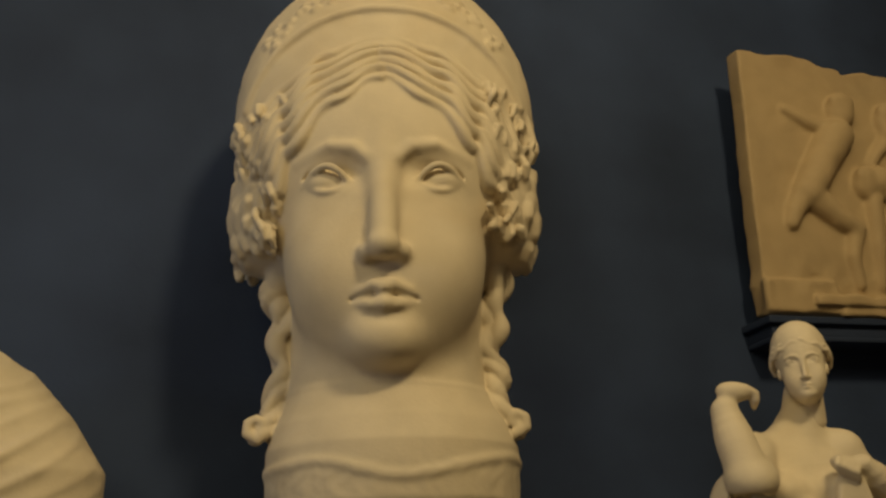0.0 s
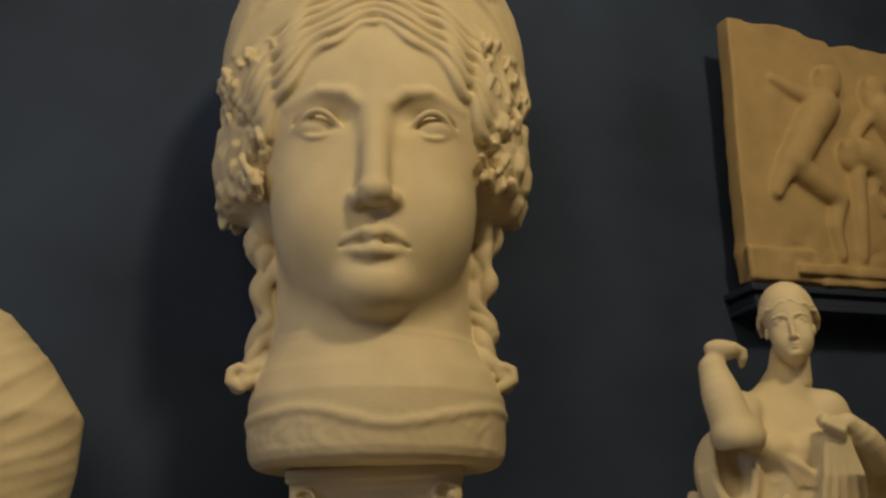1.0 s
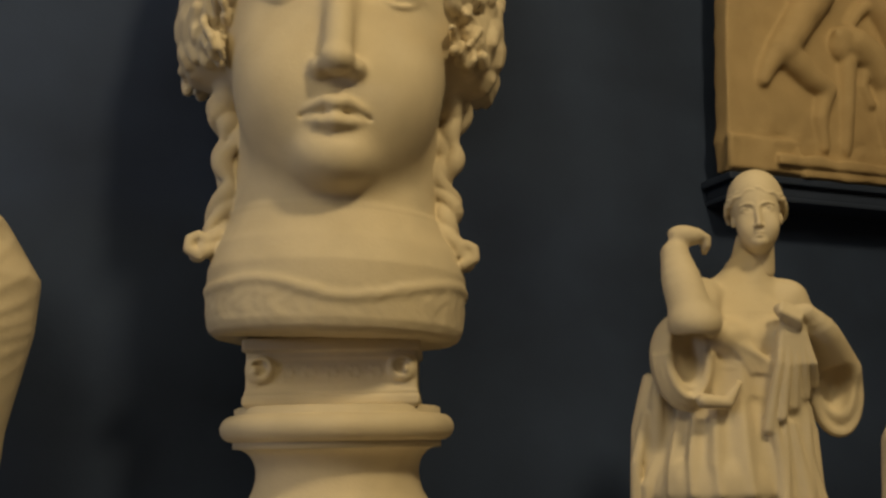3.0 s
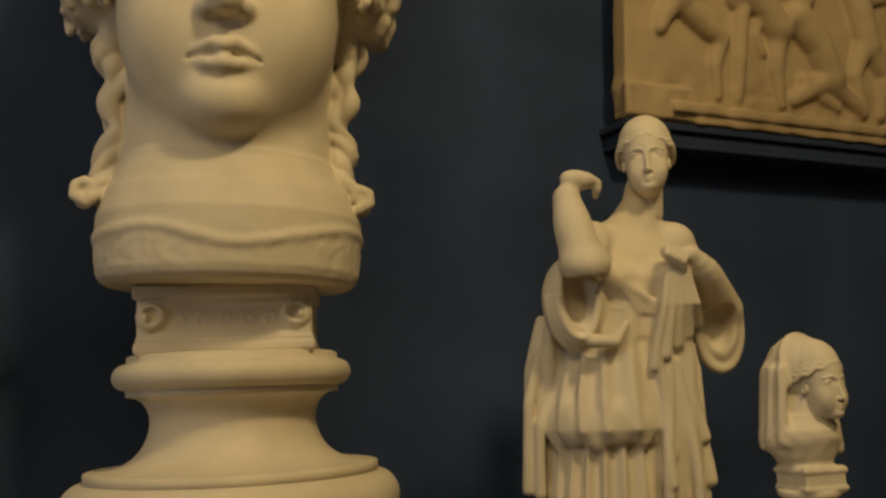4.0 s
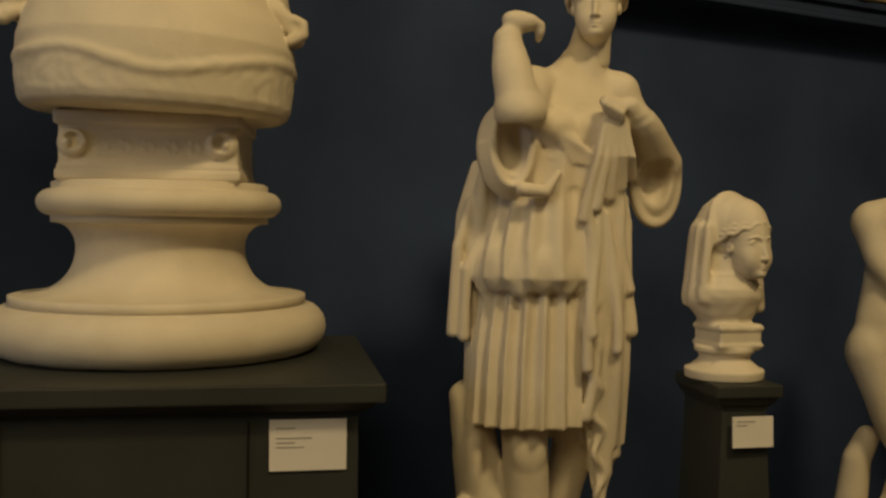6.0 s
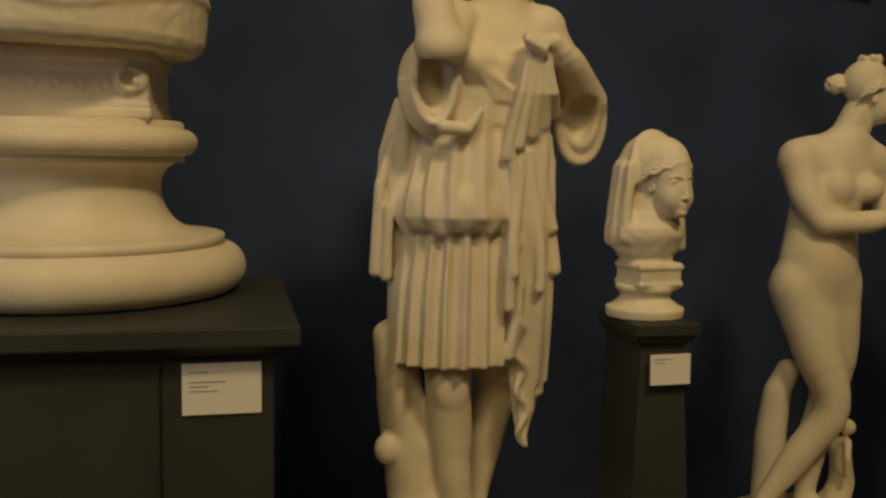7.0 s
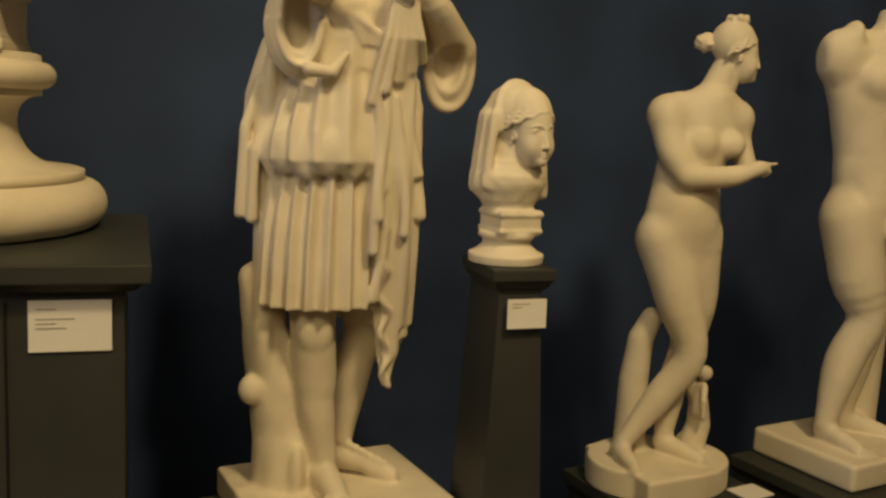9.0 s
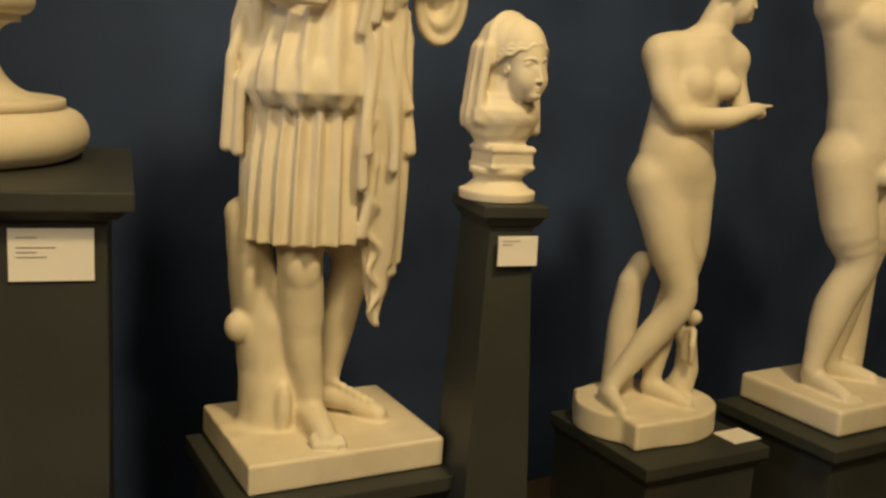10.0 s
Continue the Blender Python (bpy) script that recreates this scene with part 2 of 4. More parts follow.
ob = slab("wall_north", (-5.2, 0, 0), (9.2, 0.25, 5.3), WALL, "dark navy blue painted gallery wall, slightly mottled")
ob.matrix_world = on_wall(0, 0, 0)
# unseen walls and ceiling close the room, their pale colour set for bounce
slab("wall_south", (-4.2, -5.25, 0), (9.2, -5.0, 5.3), BOUNCE_WALL, "unseen plain wall opposite the statues, pale to bounce light")
slab("wall_west", (-4.45, -5.25, 0), (-4.2, 1.4, 5.3), BOUNCE_WALL, "unseen plain end wall, pale to bounce light")
slab("wall_east", (9.2, -5.25, 0), (9.45, 5.5, 5.3), BOUNCE_WALL, "unseen plain far end wall, pale to bounce light")
slab("floor", (-4.45, -5.25, -0.2), (9.45, 5.7, 0.0), FLOOR, "worn wooden gallery floor below the pedestals")
slab("ceiling", (-4.45, -5.25, 5.3), (9.45, 5.7, 5.5), CEILING, "unseen plain ceiling high above, pale to bounce light")


# the row of casts beyond the colossal head, laid out about one point
CX, CY, CZ, CS = 1.06, 0.10, 1.62, 0.925


def laid(x, y, z, rz=0.0, scale=True, s=CS):
    m = pose(CX + s * (x - CX), CY + s * (y - CY), CZ + s * (z - CZ), 0, 0, rz)
    return m @ Matrix.Scale(s, 4) if scale else m


# ---- pedestals ----
def writing(bm, x0, z, width, height, y):
    add_box(bm, (x0, y - 0.0006, z - height / 2), (x0 + width, y, z + height / 2))


def label_card(m, w, h, lines, tall, label):
    root = empty("label_card", m, label=label, category="label", group="object labels")
    bm = bmesh.new()
    add_box(bm, (-w / 2, -0.003, -h / 2), (w / 2, 0, h / 2))
    part("card", bm, CARD, root)
    for x, z, wid in lines:
        bm = bmesh.new()
        writing(bm, -w / 2 + x * w, h / 2 - z * h, wid * w, tall, -0.0034)
        part("text_line", bm, INK, root, "grey printed line, too small to read")
    return root


def pedestal(name, m, w, d, h, cap, grow, label, seams=(), taper=0.0, cap_h=0.035):
    """A box plinth with a stepped cap; its front is at y = 0 of m's frame, its back at y = d."""
    root = empty(name, m, label=label, category="pedestal", group="pedestals along the wall")
    body_top = h - cap_h - 0.028
    bm = bmesh.new()
    add_box(bm, (-w / 2 - taper, -taper, 0), (w / 2 + taper, d, body_top), 0.003)
    for v in bm.verts:
        if v.co.z > body_top * 0.5:
            v.co.x -= math.copysign(taper, v.co.x)
            if v.co.y < d * 0.5:
                v.co.y += taper
    part("body", bm, PEDESTAL, root)
    bm = bmesh.new()
    g = grow
    v0 = [(-w / 2 - 0.002, -0.002), (w / 2 + 0.002, -0.002), (w / 2 + 0.002, d), (-w / 2 - 0.002, d)]
    v1 = [(-w / 2 - g * 0.75, -g * 0.75), (w / 2 + g * 0.75, -g * 0.75), (w / 2 + g * 0.75, d), (-w / 2 - g * 0.75, d)]
    steps = [(v0, body_top + 0.0005), (v0, body_top + 0.006), ([(a * 0.5 + c * 0.5, b * 0.5 + e * 0.5) for (a, b), (c, e) in zip(v0, v1)], body_top + 0.012), (v1, body_top + 0.0275)]
    rings = [[bm.verts.new((x, y, z)) for x, y in ring] for ring, z in steps]
    for a, b in zip(rings, rings[1:]):
        for i in range(4):
            bm.faces.new((a[i], a[(i + 1) % 4], b[(i + 1) % 4], b[i]))
    bm.faces.new(rings[0][::-1])
    bm.faces.new(rings[-1])
    part("moulding", bm, PEDESTAL, root)
    bm = bmesh.new()
    add_box(bm, (-w / 2 - g, -g, h - cap_h), (w / 2 + g, d, h), 0.004)
    part("cap", bm, PEDESTAL, root)
    for x in seams:
        bm = bmesh.new()
        add_box(bm, (x - 0.0015, -0.004, 0.01), (x + 0.0015, -0.0005, body_top - 0.01))
        part("seam_strip", bm, SHADOW_GAP, root, "dark narrow joint between two boards")
    return root


JX, JY, JZ = 0.614, 2.27, 1.347
pedestal("display_pedestal", pose(0.61, 1.85, 0), 0.84, 0.66, JZ, 0.05, 0.045, "wide dark painted wooden pedestal with a moulded cap", seams=(-0.19, 0.225))
label_card(pose(0.94, 1.848, 1.232), 0.137, 0.092, [(0.09, 0.17, 0.24), (0.09, 0.36, 0.46), (0.09, 0.45, 0.24), (0.09, 0.54, 0.36)], 0.0020,
           "white printed label card on the wide pedestal")


# ---- the colossal head and its turned socle ----
def turned_socle():
    root = empty("turned_socle", pose(JX + 0.02, JY + 0.02, JZ, 0, 0, -4), label="cream plaster socle with rounded mouldings and carved block", category="socle")
    bm = bmesh.new()
    prof = [(0.288, 0.0)]
    for i in range(13):
        a = -math.pi / 2 + math.pi * i / 12
        prof.append((0.288 + 0.048 * math.cos(a), 0.052 + 0.052 * math.sin(a)))
    prof += [(0.292, 0.1045), (0.292, 0.122), (0.287, 0.124)]
    for i in range(1, 15):
        t = i / 14
        prof.append((0.287 - 0.120 * math.sin(t * math.pi / 2) ** 0.75, 0.124 + 0.098 * (1 - math.cos(t * math.pi / 2))))
    for i in range(1, 11):
        t = i / 10
        prof.append((0.167 + 0.038 * (1 - math.cos(t * math.pi / 2)), 0.222 + 0.052 * math.sin(t * math.pi / 2)))
    prof += [(0.214, 0.275), (0.214, 0.288)]
    for i in range(11):
        a = -math.pi / 2 + math.pi * i / 10
        prof.append((0.214 + 0.027 * math.cos(a), 0.317 + 0.028 * math.sin(a)))
    prof += [(0.213, 0.346), (0.213, 0.358), (0.205, 0.362)]
    add_lathe(bm, [(r * 1.06, z) for r, z in prof], 96)
    for v in bm.verts:
        w = noise.noise(v.co * 14) * 0.0016 + noise.noise(v.co * 60) * 0.0005
        v.co.x *= 1 + w * 3
        v.co.y *= 1 + w * 3
        if v.co.z < 0.004:
            v.co.z += max(0, noise.noise(v.co * 25)) * 0.004
    part("mouldings", bm, PLASTER, root, smooth=True)
    c = Clay((-0.21, -0.19, 0.35), (0.21, 0.19, 0.51), 0.0034)
    c.box((0, 0, 0.43), (0.178, 0.150, 0.075), edge=0.005)
    c.box((0, 0, 0.372), (0.184, 0.156, 0.010), edge=0.003, k=0.003)
    c.box((0, 0, 0.388), (0.181, 0.153, 0.004), edge=0.002, k=0.003)
    c.box((0, 0, 0.487), (0.186, 0.158, 0.014), edge=0.003, k=0.003)
    c.box((0, -0.156, 0.428), (0.150, 0.010, 0.030), edge=0.004, k=0.003, cut=True)
    for s in (-1, 1):
        c.ball((s * 0.148, -0.150, 0.436), (0.031, 0.016, 0.029), 0.004)
        c.ball((s * 0.148, -0.166, 0.440), (0.020, 0.020, 0.018), 0.004, cut=True)
        for i in range(7):
            a = math.pi * 2 * i / 12
            b = math.pi * 2 * (i + 1) / 12
            r0, r1 = 0.027 - 0.0012 * i, 0.027 - 0.0012 * (i + 1)
            c.rod((s * (0.148 - r0 * math.cos(a)), -0.158, 0.436 + r0 * math.sin(a)), (s * (0.148 - r1 * math.cos(b)), -0.158, 0.436 + r1 * math.sin(b)), 0.004, k=0.003)
        c.ball((s * 0.156, -0.158, 0.434), (0.007, 0.012, 0.010), 0.004)
    for i in range(5):
        x = -0.092 + 0.046 * i
        for a in range(6):
            c.ball((x + 0.011 * math.cos(a * 1.05), -0.1440, 0.428 + 0.012 * math.sin(a * 1.05)), (0.005, 0.006, 0.005), 0.003)
        c.tube([(x + 0.016, -0.1425, 0.410), (x + 0.026, -0.1425, 0.424), (x + 0.020, -0.1425, 0.438), (x + 0.028, -0.1425, 0.448)], 0.003, 0.002, 0.004)
    ob = c.mesh("carved_block", PLASTER)
    ob.parent = root
    ob["label"] = "carved block with corner volutes and a worn frieze"


turned_socle()


HEAD_LEAN = 2.0


def face(c, m=None, s=1.0, t=(0, 0, 0)):
    """A classical face, chin at z = 0.79, looking to -y; m and s place and scale it, t turns its forms."""
    def p(x, y, z):
        return (x, y, z) if m is None else tuple(m @ Vector((x * s, y * s, (z - 0.785) * s)))

    def ball(at, r, k, cut=False):
        c.ball(p(*at), tuple(v * s for v in r), k * s, t, cut)

    def tube(pts, ra, rb, k, cut=False):
        c.tube([p(*q) for q in pts], ra * s, rb * s, k * s, cut)

    ball((0, -0.10, 1.10), (0.222, 0.205, 0.355), 0.03)
    ball((0, -0.085, 1.26), (0.215, 0.205, 0.25), 0.05)
    ball((0, -0.155, 0.915), (0.172, 0.145, 0.148), 0.05)
    ball((0, -0.240, 0.822), (0.066, 0.052, 0.046), 0.05)
    for e in (-1, 1):
        ball((e * 0.105, -0.195, 1.00), (0.095, 0.095, 0.12), 0.06)
        ball((e * 0.118, -0.345, 1.172), (0.074, 0.088, 0.043), 0.020, True)
        ball((e * 0.058, -0.345, 1.174), (0.030, 0.060, 0.046), 0.026, True)
        tube([(e * 0.034, -0.300, 1.200), (e * 0.060, -0.300, 1.224), (e * 0.112, -0.287, 1.234), (e * 0.176, -0.236, 1.214)], 0.011, 0.008, 0.016)
        ball((e * 0.113, -0.237, 1.162), (0.052, 0.041, 0.033), 0.006)
        up = [(e * (0.068 + 0.098 * q), -0.276 - 0.020 * math.sin(math.pi * q) + 0.038 * q * q, 1.150 + 0.010 * q + 0.033 * math.sin(math.pi * q) ** 0.8) for q in [i / 9 for i in range(10)]]
        tube(up, 0.0080, 0.0085, 0.004)
        tube([(e * (0.072 + 0.088 * q), -0.276 - 0.012 * math.sin(math.pi * q) + 0.038 * q * q, 1.148 + 0.010 * q - 0.021 * math.sin(math.pi * q)) for q in [i / 9 for i in range(10)]], 0.0065, 0.0060, 0.005)
        tube([(q[0], q[1] - 0.004, q[2] + 0.0145) for q in up], 0.0050, 0.0045, 0.005, True)
    tube([(0, -0.270, 1.26), (0, -0.290, 1.18), (0, -0.310, 1.10), (0, -0.332, 1.02), (0, -0.336, 0.998)], 0.027, 0.028, 0.024)
    ball((0, -0.338, 0.992), (0.031, 0.030, 0.026), 0.015)
    for e in (-1, 1):
        ball((e * 0.035, -0.304, 0.986), (0.020, 0.030, 0.021), 0.012)
        ball((e * 0.019, -0.326, 0.962), (0.012, 0.018, 0.009), 0.007, True)
        tube([(0, -0.310, 0.915), (e * 0.018, -0.310, 0.920), (e * 0.050, -0.293, 0.911), (e * 0.080, -0.262, 0.897)], 0.0165, 0.007, 0.008)
        tube([(0, -0.306, 0.880), (e * 0.026, -0.303, 0.881), (e * 0.064, -0.273, 0.891)], 0.0175, 0.007, 0.009)
        tube([(0, -0.326, 0.898), (e * 0.024, -0.322, 0.902), (e * 0.048, -0.305, 0.899), (e * 0.066, -0.287, 0.895)], 0.0065, 0.0035, 0.004, True)
    ball((0, -0.338, 0.945), (0.008, 0.012, 0.022), 0.012, True)
    ball((0, -0.316, 0.850), (0.052, 0.016, 0.012), 0.020, True)
    ball((0, -0.264, 0.824), (0.054, 0.038, 0.036), 0.040)


def classic_head(at, s, yaw, tilt=0.0, h=0.0024, bun=False, rear=True):
    """A small head in clay of its own: chin at the point, s from chin to crown, wavy hair drawn back."""
    m = Matrix.Translation(at) @ Euler((radians(tilt), 0, radians(yaw))).to_matrix().to_4x4()
    t, u = (tilt, 0, yaw), s / 0.90
    c = Clay([a - s * (0.95 if i < 2 else 0.45) for i, a in enumerate(at)], [a + s * (0.95 if i < 2 else 1.2) for i, a in enumerate(at)], h)

    def p(x, y, z):
        return tuple(m @ Vector((x * u, y * u, (z - 0.785) * u)))

    c.ball(p(0, 0.06, 1.34), (0.292 * u, 0.330 * u, 0.335 * u), 0.03 * u, t)
    face(c, m, u, t)
    c.rod(p(0, 0.13, 0.60), p(0, 0.03, 0.98), 0.150 * u, 0.165 * u, 0.05 * u)
    # strands from the parting round to the nape
    for e in (-1, 1):
        for i in range(8):
            pts = []
            for j in range(25):
                q = j / 24
                a = 0.05 + q * (1.95 - 0.06 * i)
                ring = 0.306 - 0.0035 * i * i
                x = e * ring * math.sin(a)
                y = 0.04 - (0.306 - 0.027 * i) * math.cos(a)
                z = 1.385 + 0.040 * i - 0.0018 * i * i - (0.24 - 0.012 * i) * q ** 1.15 + 0.015 * math.sin(q * 24 + i * 0.9 + e)
                pts.append(p(x, y, z))
            c.tube(pts, 0.021 * u, 0.027 * u, 0.003 * u)
        c.ball(p(e * 0.240, -0.02, 1.10), (0.030 * u, 0.045 * u, 0.062 * u), 0.012 * u, t)
        c.ball(p(e * 0.262, -0.03, 1.10), (0.012 * u, 0.022 * u, 0.036 * u), 0.010 * u, t, True)
    if bun:
        c.ball(p(0, 0.46, 1.32), (0.12 * u, 0.13 * u, 0.14 * u), 0.03 * u, t)
        rnd = random.Random(5)
        for i in range(30):
            a, b = rnd.random() * 6.28, rnd.random() * 3.14
            c.ball(p(0.12 * math.cos(a) * math.sin(b), 0.46 + 0.13 * math.cos(b), 1.32 + 0.13 * math.sin(a) * math.sin(b)), 0.036 * u, 0.012 * u)
        for i in range(16):
            a = i * 0.8
            c.ball(p(0.11 * math.cos(a), 0.02 + 0.12 * math.sin(a), 1.675 + 0.02 * math.sin(i * 2.1)), 0.055 * u, 0.02 * u)
    return c


def colossal_head():
    c = Clay((-0.42, -0.45, 0.47), (0.42, 0.36, 1.94), 0.0039)
    # hair mass, diadem and skull
    c.ball((0, 0.045, 1.39), (0.352, 0.27, 0.425), 0.03)
    c.ball((0, 0.0, 1.43), (0.362, 0.235, 0.425), 0.012)
    c.ball((0, -0.035, 1.27), (0.315, 0.262, 0.345), 0.015)
    face(c)
    # neck and cut bust
    c.loft([(0.55, 0, -0.04, 0.245, 0.20), (0.68, 0, -0.05, 0.222, 0.18), (0.80, 0, -0.04, 0.212, 0.172), (1.05, 0, 0.0, 0.215, 0.18)], 0.03)
    c.loft([(0.495, 0.010, -0.035, 0.240, 0.208), (0.503, 0.010, -0.035, 0.256, 0.222), (0.520, 0.010, -0.035, 0.264, 0.229), (0.570, 0.010, -0.035, 0.267, 0.232), (0.630, 0.010, -0.035, 0.268, 0.230), (0.680, 0.008, -0.035, 0.252, 0.212), (0.74, 0.006, -0.04, 0.215, 0.175)], 0.02)
    rim = [(0.010 + 0.264 * math.cos(a), -0.035 - 0.228 * math.sin(a), 0.594 - 0.034 * math.exp(-((a - 1.57) / 0.45) ** 2) + 0.008 * math.sin(4 * a)) for a in [math.pi * i / 22 for i in range(23)]]
    c.tube(rim, 0.008, 0.008, 0.012)
    c.rough((-0.35, -0.35, 0.47), (0.35, 0.3, 0.585), 0.0011, 120)
    c.rough((-0.35, -0.35, 0.47), (0.35, 0.3, 0.585), 0.0011, 47)

    # wavy hair, parted in the middle
    def front(x, z):
        q = 1 - (x / 0.322) ** 2 - ((z - 1.27) / 0.35) ** 2
        return -0.035 - 0.262 * math.sqrt(max(0.02, q))

    rnd = random.Random(4)
    for s in (-1, 1):
        for i in range(9):
            wob = 0.95 * i + 0.6 * s
            pts = []
            for j in range(33):
                t = j / 32
                x = s * (0.003 + (0.226 + 0.014 * i) * math.sin(t * 1.45) / math.sin(1.45))
                z = 1.398 + 0.027 * i - (0.235 + 0.004 * i) * t ** (1.18 + 0.05 * i) + (0.004 + 0.010 * t) * math.sin(t * 19 + 0.8 * math.sin(t * 7 + wob) + 0.25 * i)
                pts.append((x, front(x, z) - 0.005 * (i % 2) + 0.004 * math.sin(t * 19 + wob), z))
            c.tube(pts, 0.0125, 0.0165, 0.002)
            c.tube([(p[0], p[1] - 0.010, p[2] + 0.004 * math.sin(n * 0.6 + wob)) for n, p in enumerate(pts)], 0.0050, 0.0070, 0.003)
        # bunches of curls over the ears
        for i in range(96):
            z = 1.07 + 0.34 * rnd.random() ** 1.1
            r = 0.285 + 0.035 * rnd.random() + 0.05 * (z - 1.03)
            a = radians(-50 + 62 * rnd.random())
            x, y = s * (r * math.cos(a) + 0.022), 0.015 + r * math.sin(a) * 0.86
            turn = rnd.random() * 6.28
            q = 0.014 + 0.013 * rnd.random()
            loop = []
            for a2 in (0, 1.1, 2.2, 3.3, 4.4):
                loop.append((x + s * 0.008 * math.sin(a2), y + q * math.cos(a2 + turn) - 0.004 * a2, z + q * math.sin(a2 + turn)))
            c.tube(loop, 0.0115, 0.0065, 0.002)
        c.ball((s * 0.262, -0.02, 1.17), (0.095, 0.13, 0.14), 0.03)
        c.ball((s * 0.240, -0.05, 1.025), (0.030, 0.03, 0.052), 0.012)
        # twisted locks down the neck
        for q in range(3):
            lock, radii = [], []
            for j in range(46):
                t = j / 45
                twist = t * 10.5 + 1.3 * math.sin(t * 8.0 + s) + q * 2.1 + 0.5 * s
                lock.append((s * (0.252 - 0.026 * math.sin(t * 2.6) + 0.016 * math.cos(twist) + 0.010 * math.sin(t * 20 + 1.1 * s) + 0.022 * max(0, t - 0.75) * 4), -0.028 - 0.055 * t + 0.018 * math.sin(twist), 1.02 - 0.355 * t))
                radii.append((0.0185 - 0.003 * t) * (1 + 0.24 * math.sin(t * 31 + 2.4 * q)))
            c.chain(lock, radii, 0.003)
        e = (s * 0.268, -0.09, 0.67)
        c.tube([(e[0] + s * (0.030 - 0.004 * n) * math.cos(a), e[1] - 0.012, e[2] + 0.012 + (0.026 - 0.003 * n) * math.sin(a)) for n, a in enumerate((-1.6, -0.6, 0.4, 1.4, 2.4, 3.4, 4.2))], 0.012, 0.008, 0.004)
    # rim and worn ornament of the diadem
    arch = []
    for j in range(37):
        t = -1 + j / 18
        ax, az = 0.332 * math.sin(t * 1.3), 1.622 - 0.29 * (1 - math.cos(t * 1.3))
        arch.append((ax, -0.235 * math.sqrt(max(0.02, 1 - (ax / 0.362) ** 2 - ((az - 1.43) / 0.425) ** 2)) - 0.004, az))
    c.tube(arch, 0.009, 0.009, 0.012)
    for j in range(4, 33, 2):
        x, _, z = arch[j]
        x, z = x * 0.93, z + 0.085
        for q in range(6):
            px, pz = x + 0.017 * math.cos(q * 1.05), z + 0.020 * math.sin(q * 1.05 + j)
            py = -0.235 * math.sqrt(max(0.02, 1 - (px / 0.362) ** 2 - ((pz - 1.43) / 0.425) ** 2))
            c.ball((px, py + 0.003, pz), (0.008, 0.010, 0.008), 0.008)
    c.rough((-0.42, -0.4, 1.5), (0.42, 0.3, 1.95), 0.0016, 55)
    ob = c.mesh("colossal_head", PLASTER)
    ob.matrix_world = pose(0.600, JY, JZ - 0.022, 0, HEAD_LEAN, 0.5) @ Matrix.Scale(1.055, 4)
    tagged(ob, "colossal cream plaster head with diadem and wavy hair, on a socle", "statue")


colossal_head()


# ---- the relief on its wall shelf ----
def wall_shelf(x0, x1, z, label):
    root = empty("wall_shelf", on_wall(x0, 0, z), label=label, category="shelf", group="wall shelves")
    w = x1 - x0
    for nm, lo, hi in (("board", (0, -0.150, -0.024), (w, -0.001, 0)), ("moulding", (0.02, -0.130, -0.062), (w - 0.02, -0.001, -0.0245)), ("fillet", (0.012, -0.140, -0.080), (w - 0.012, -0.001, -0.0625))):
        bm = bmesh.new()
        add_box(bm, lo, hi, 0.005)
        part(nm, bm, SHELF_PAINT, root)
    return root


wall_shelf(1.232, 2.92, 2.443, "dark navy painted wall shelf under the relief")


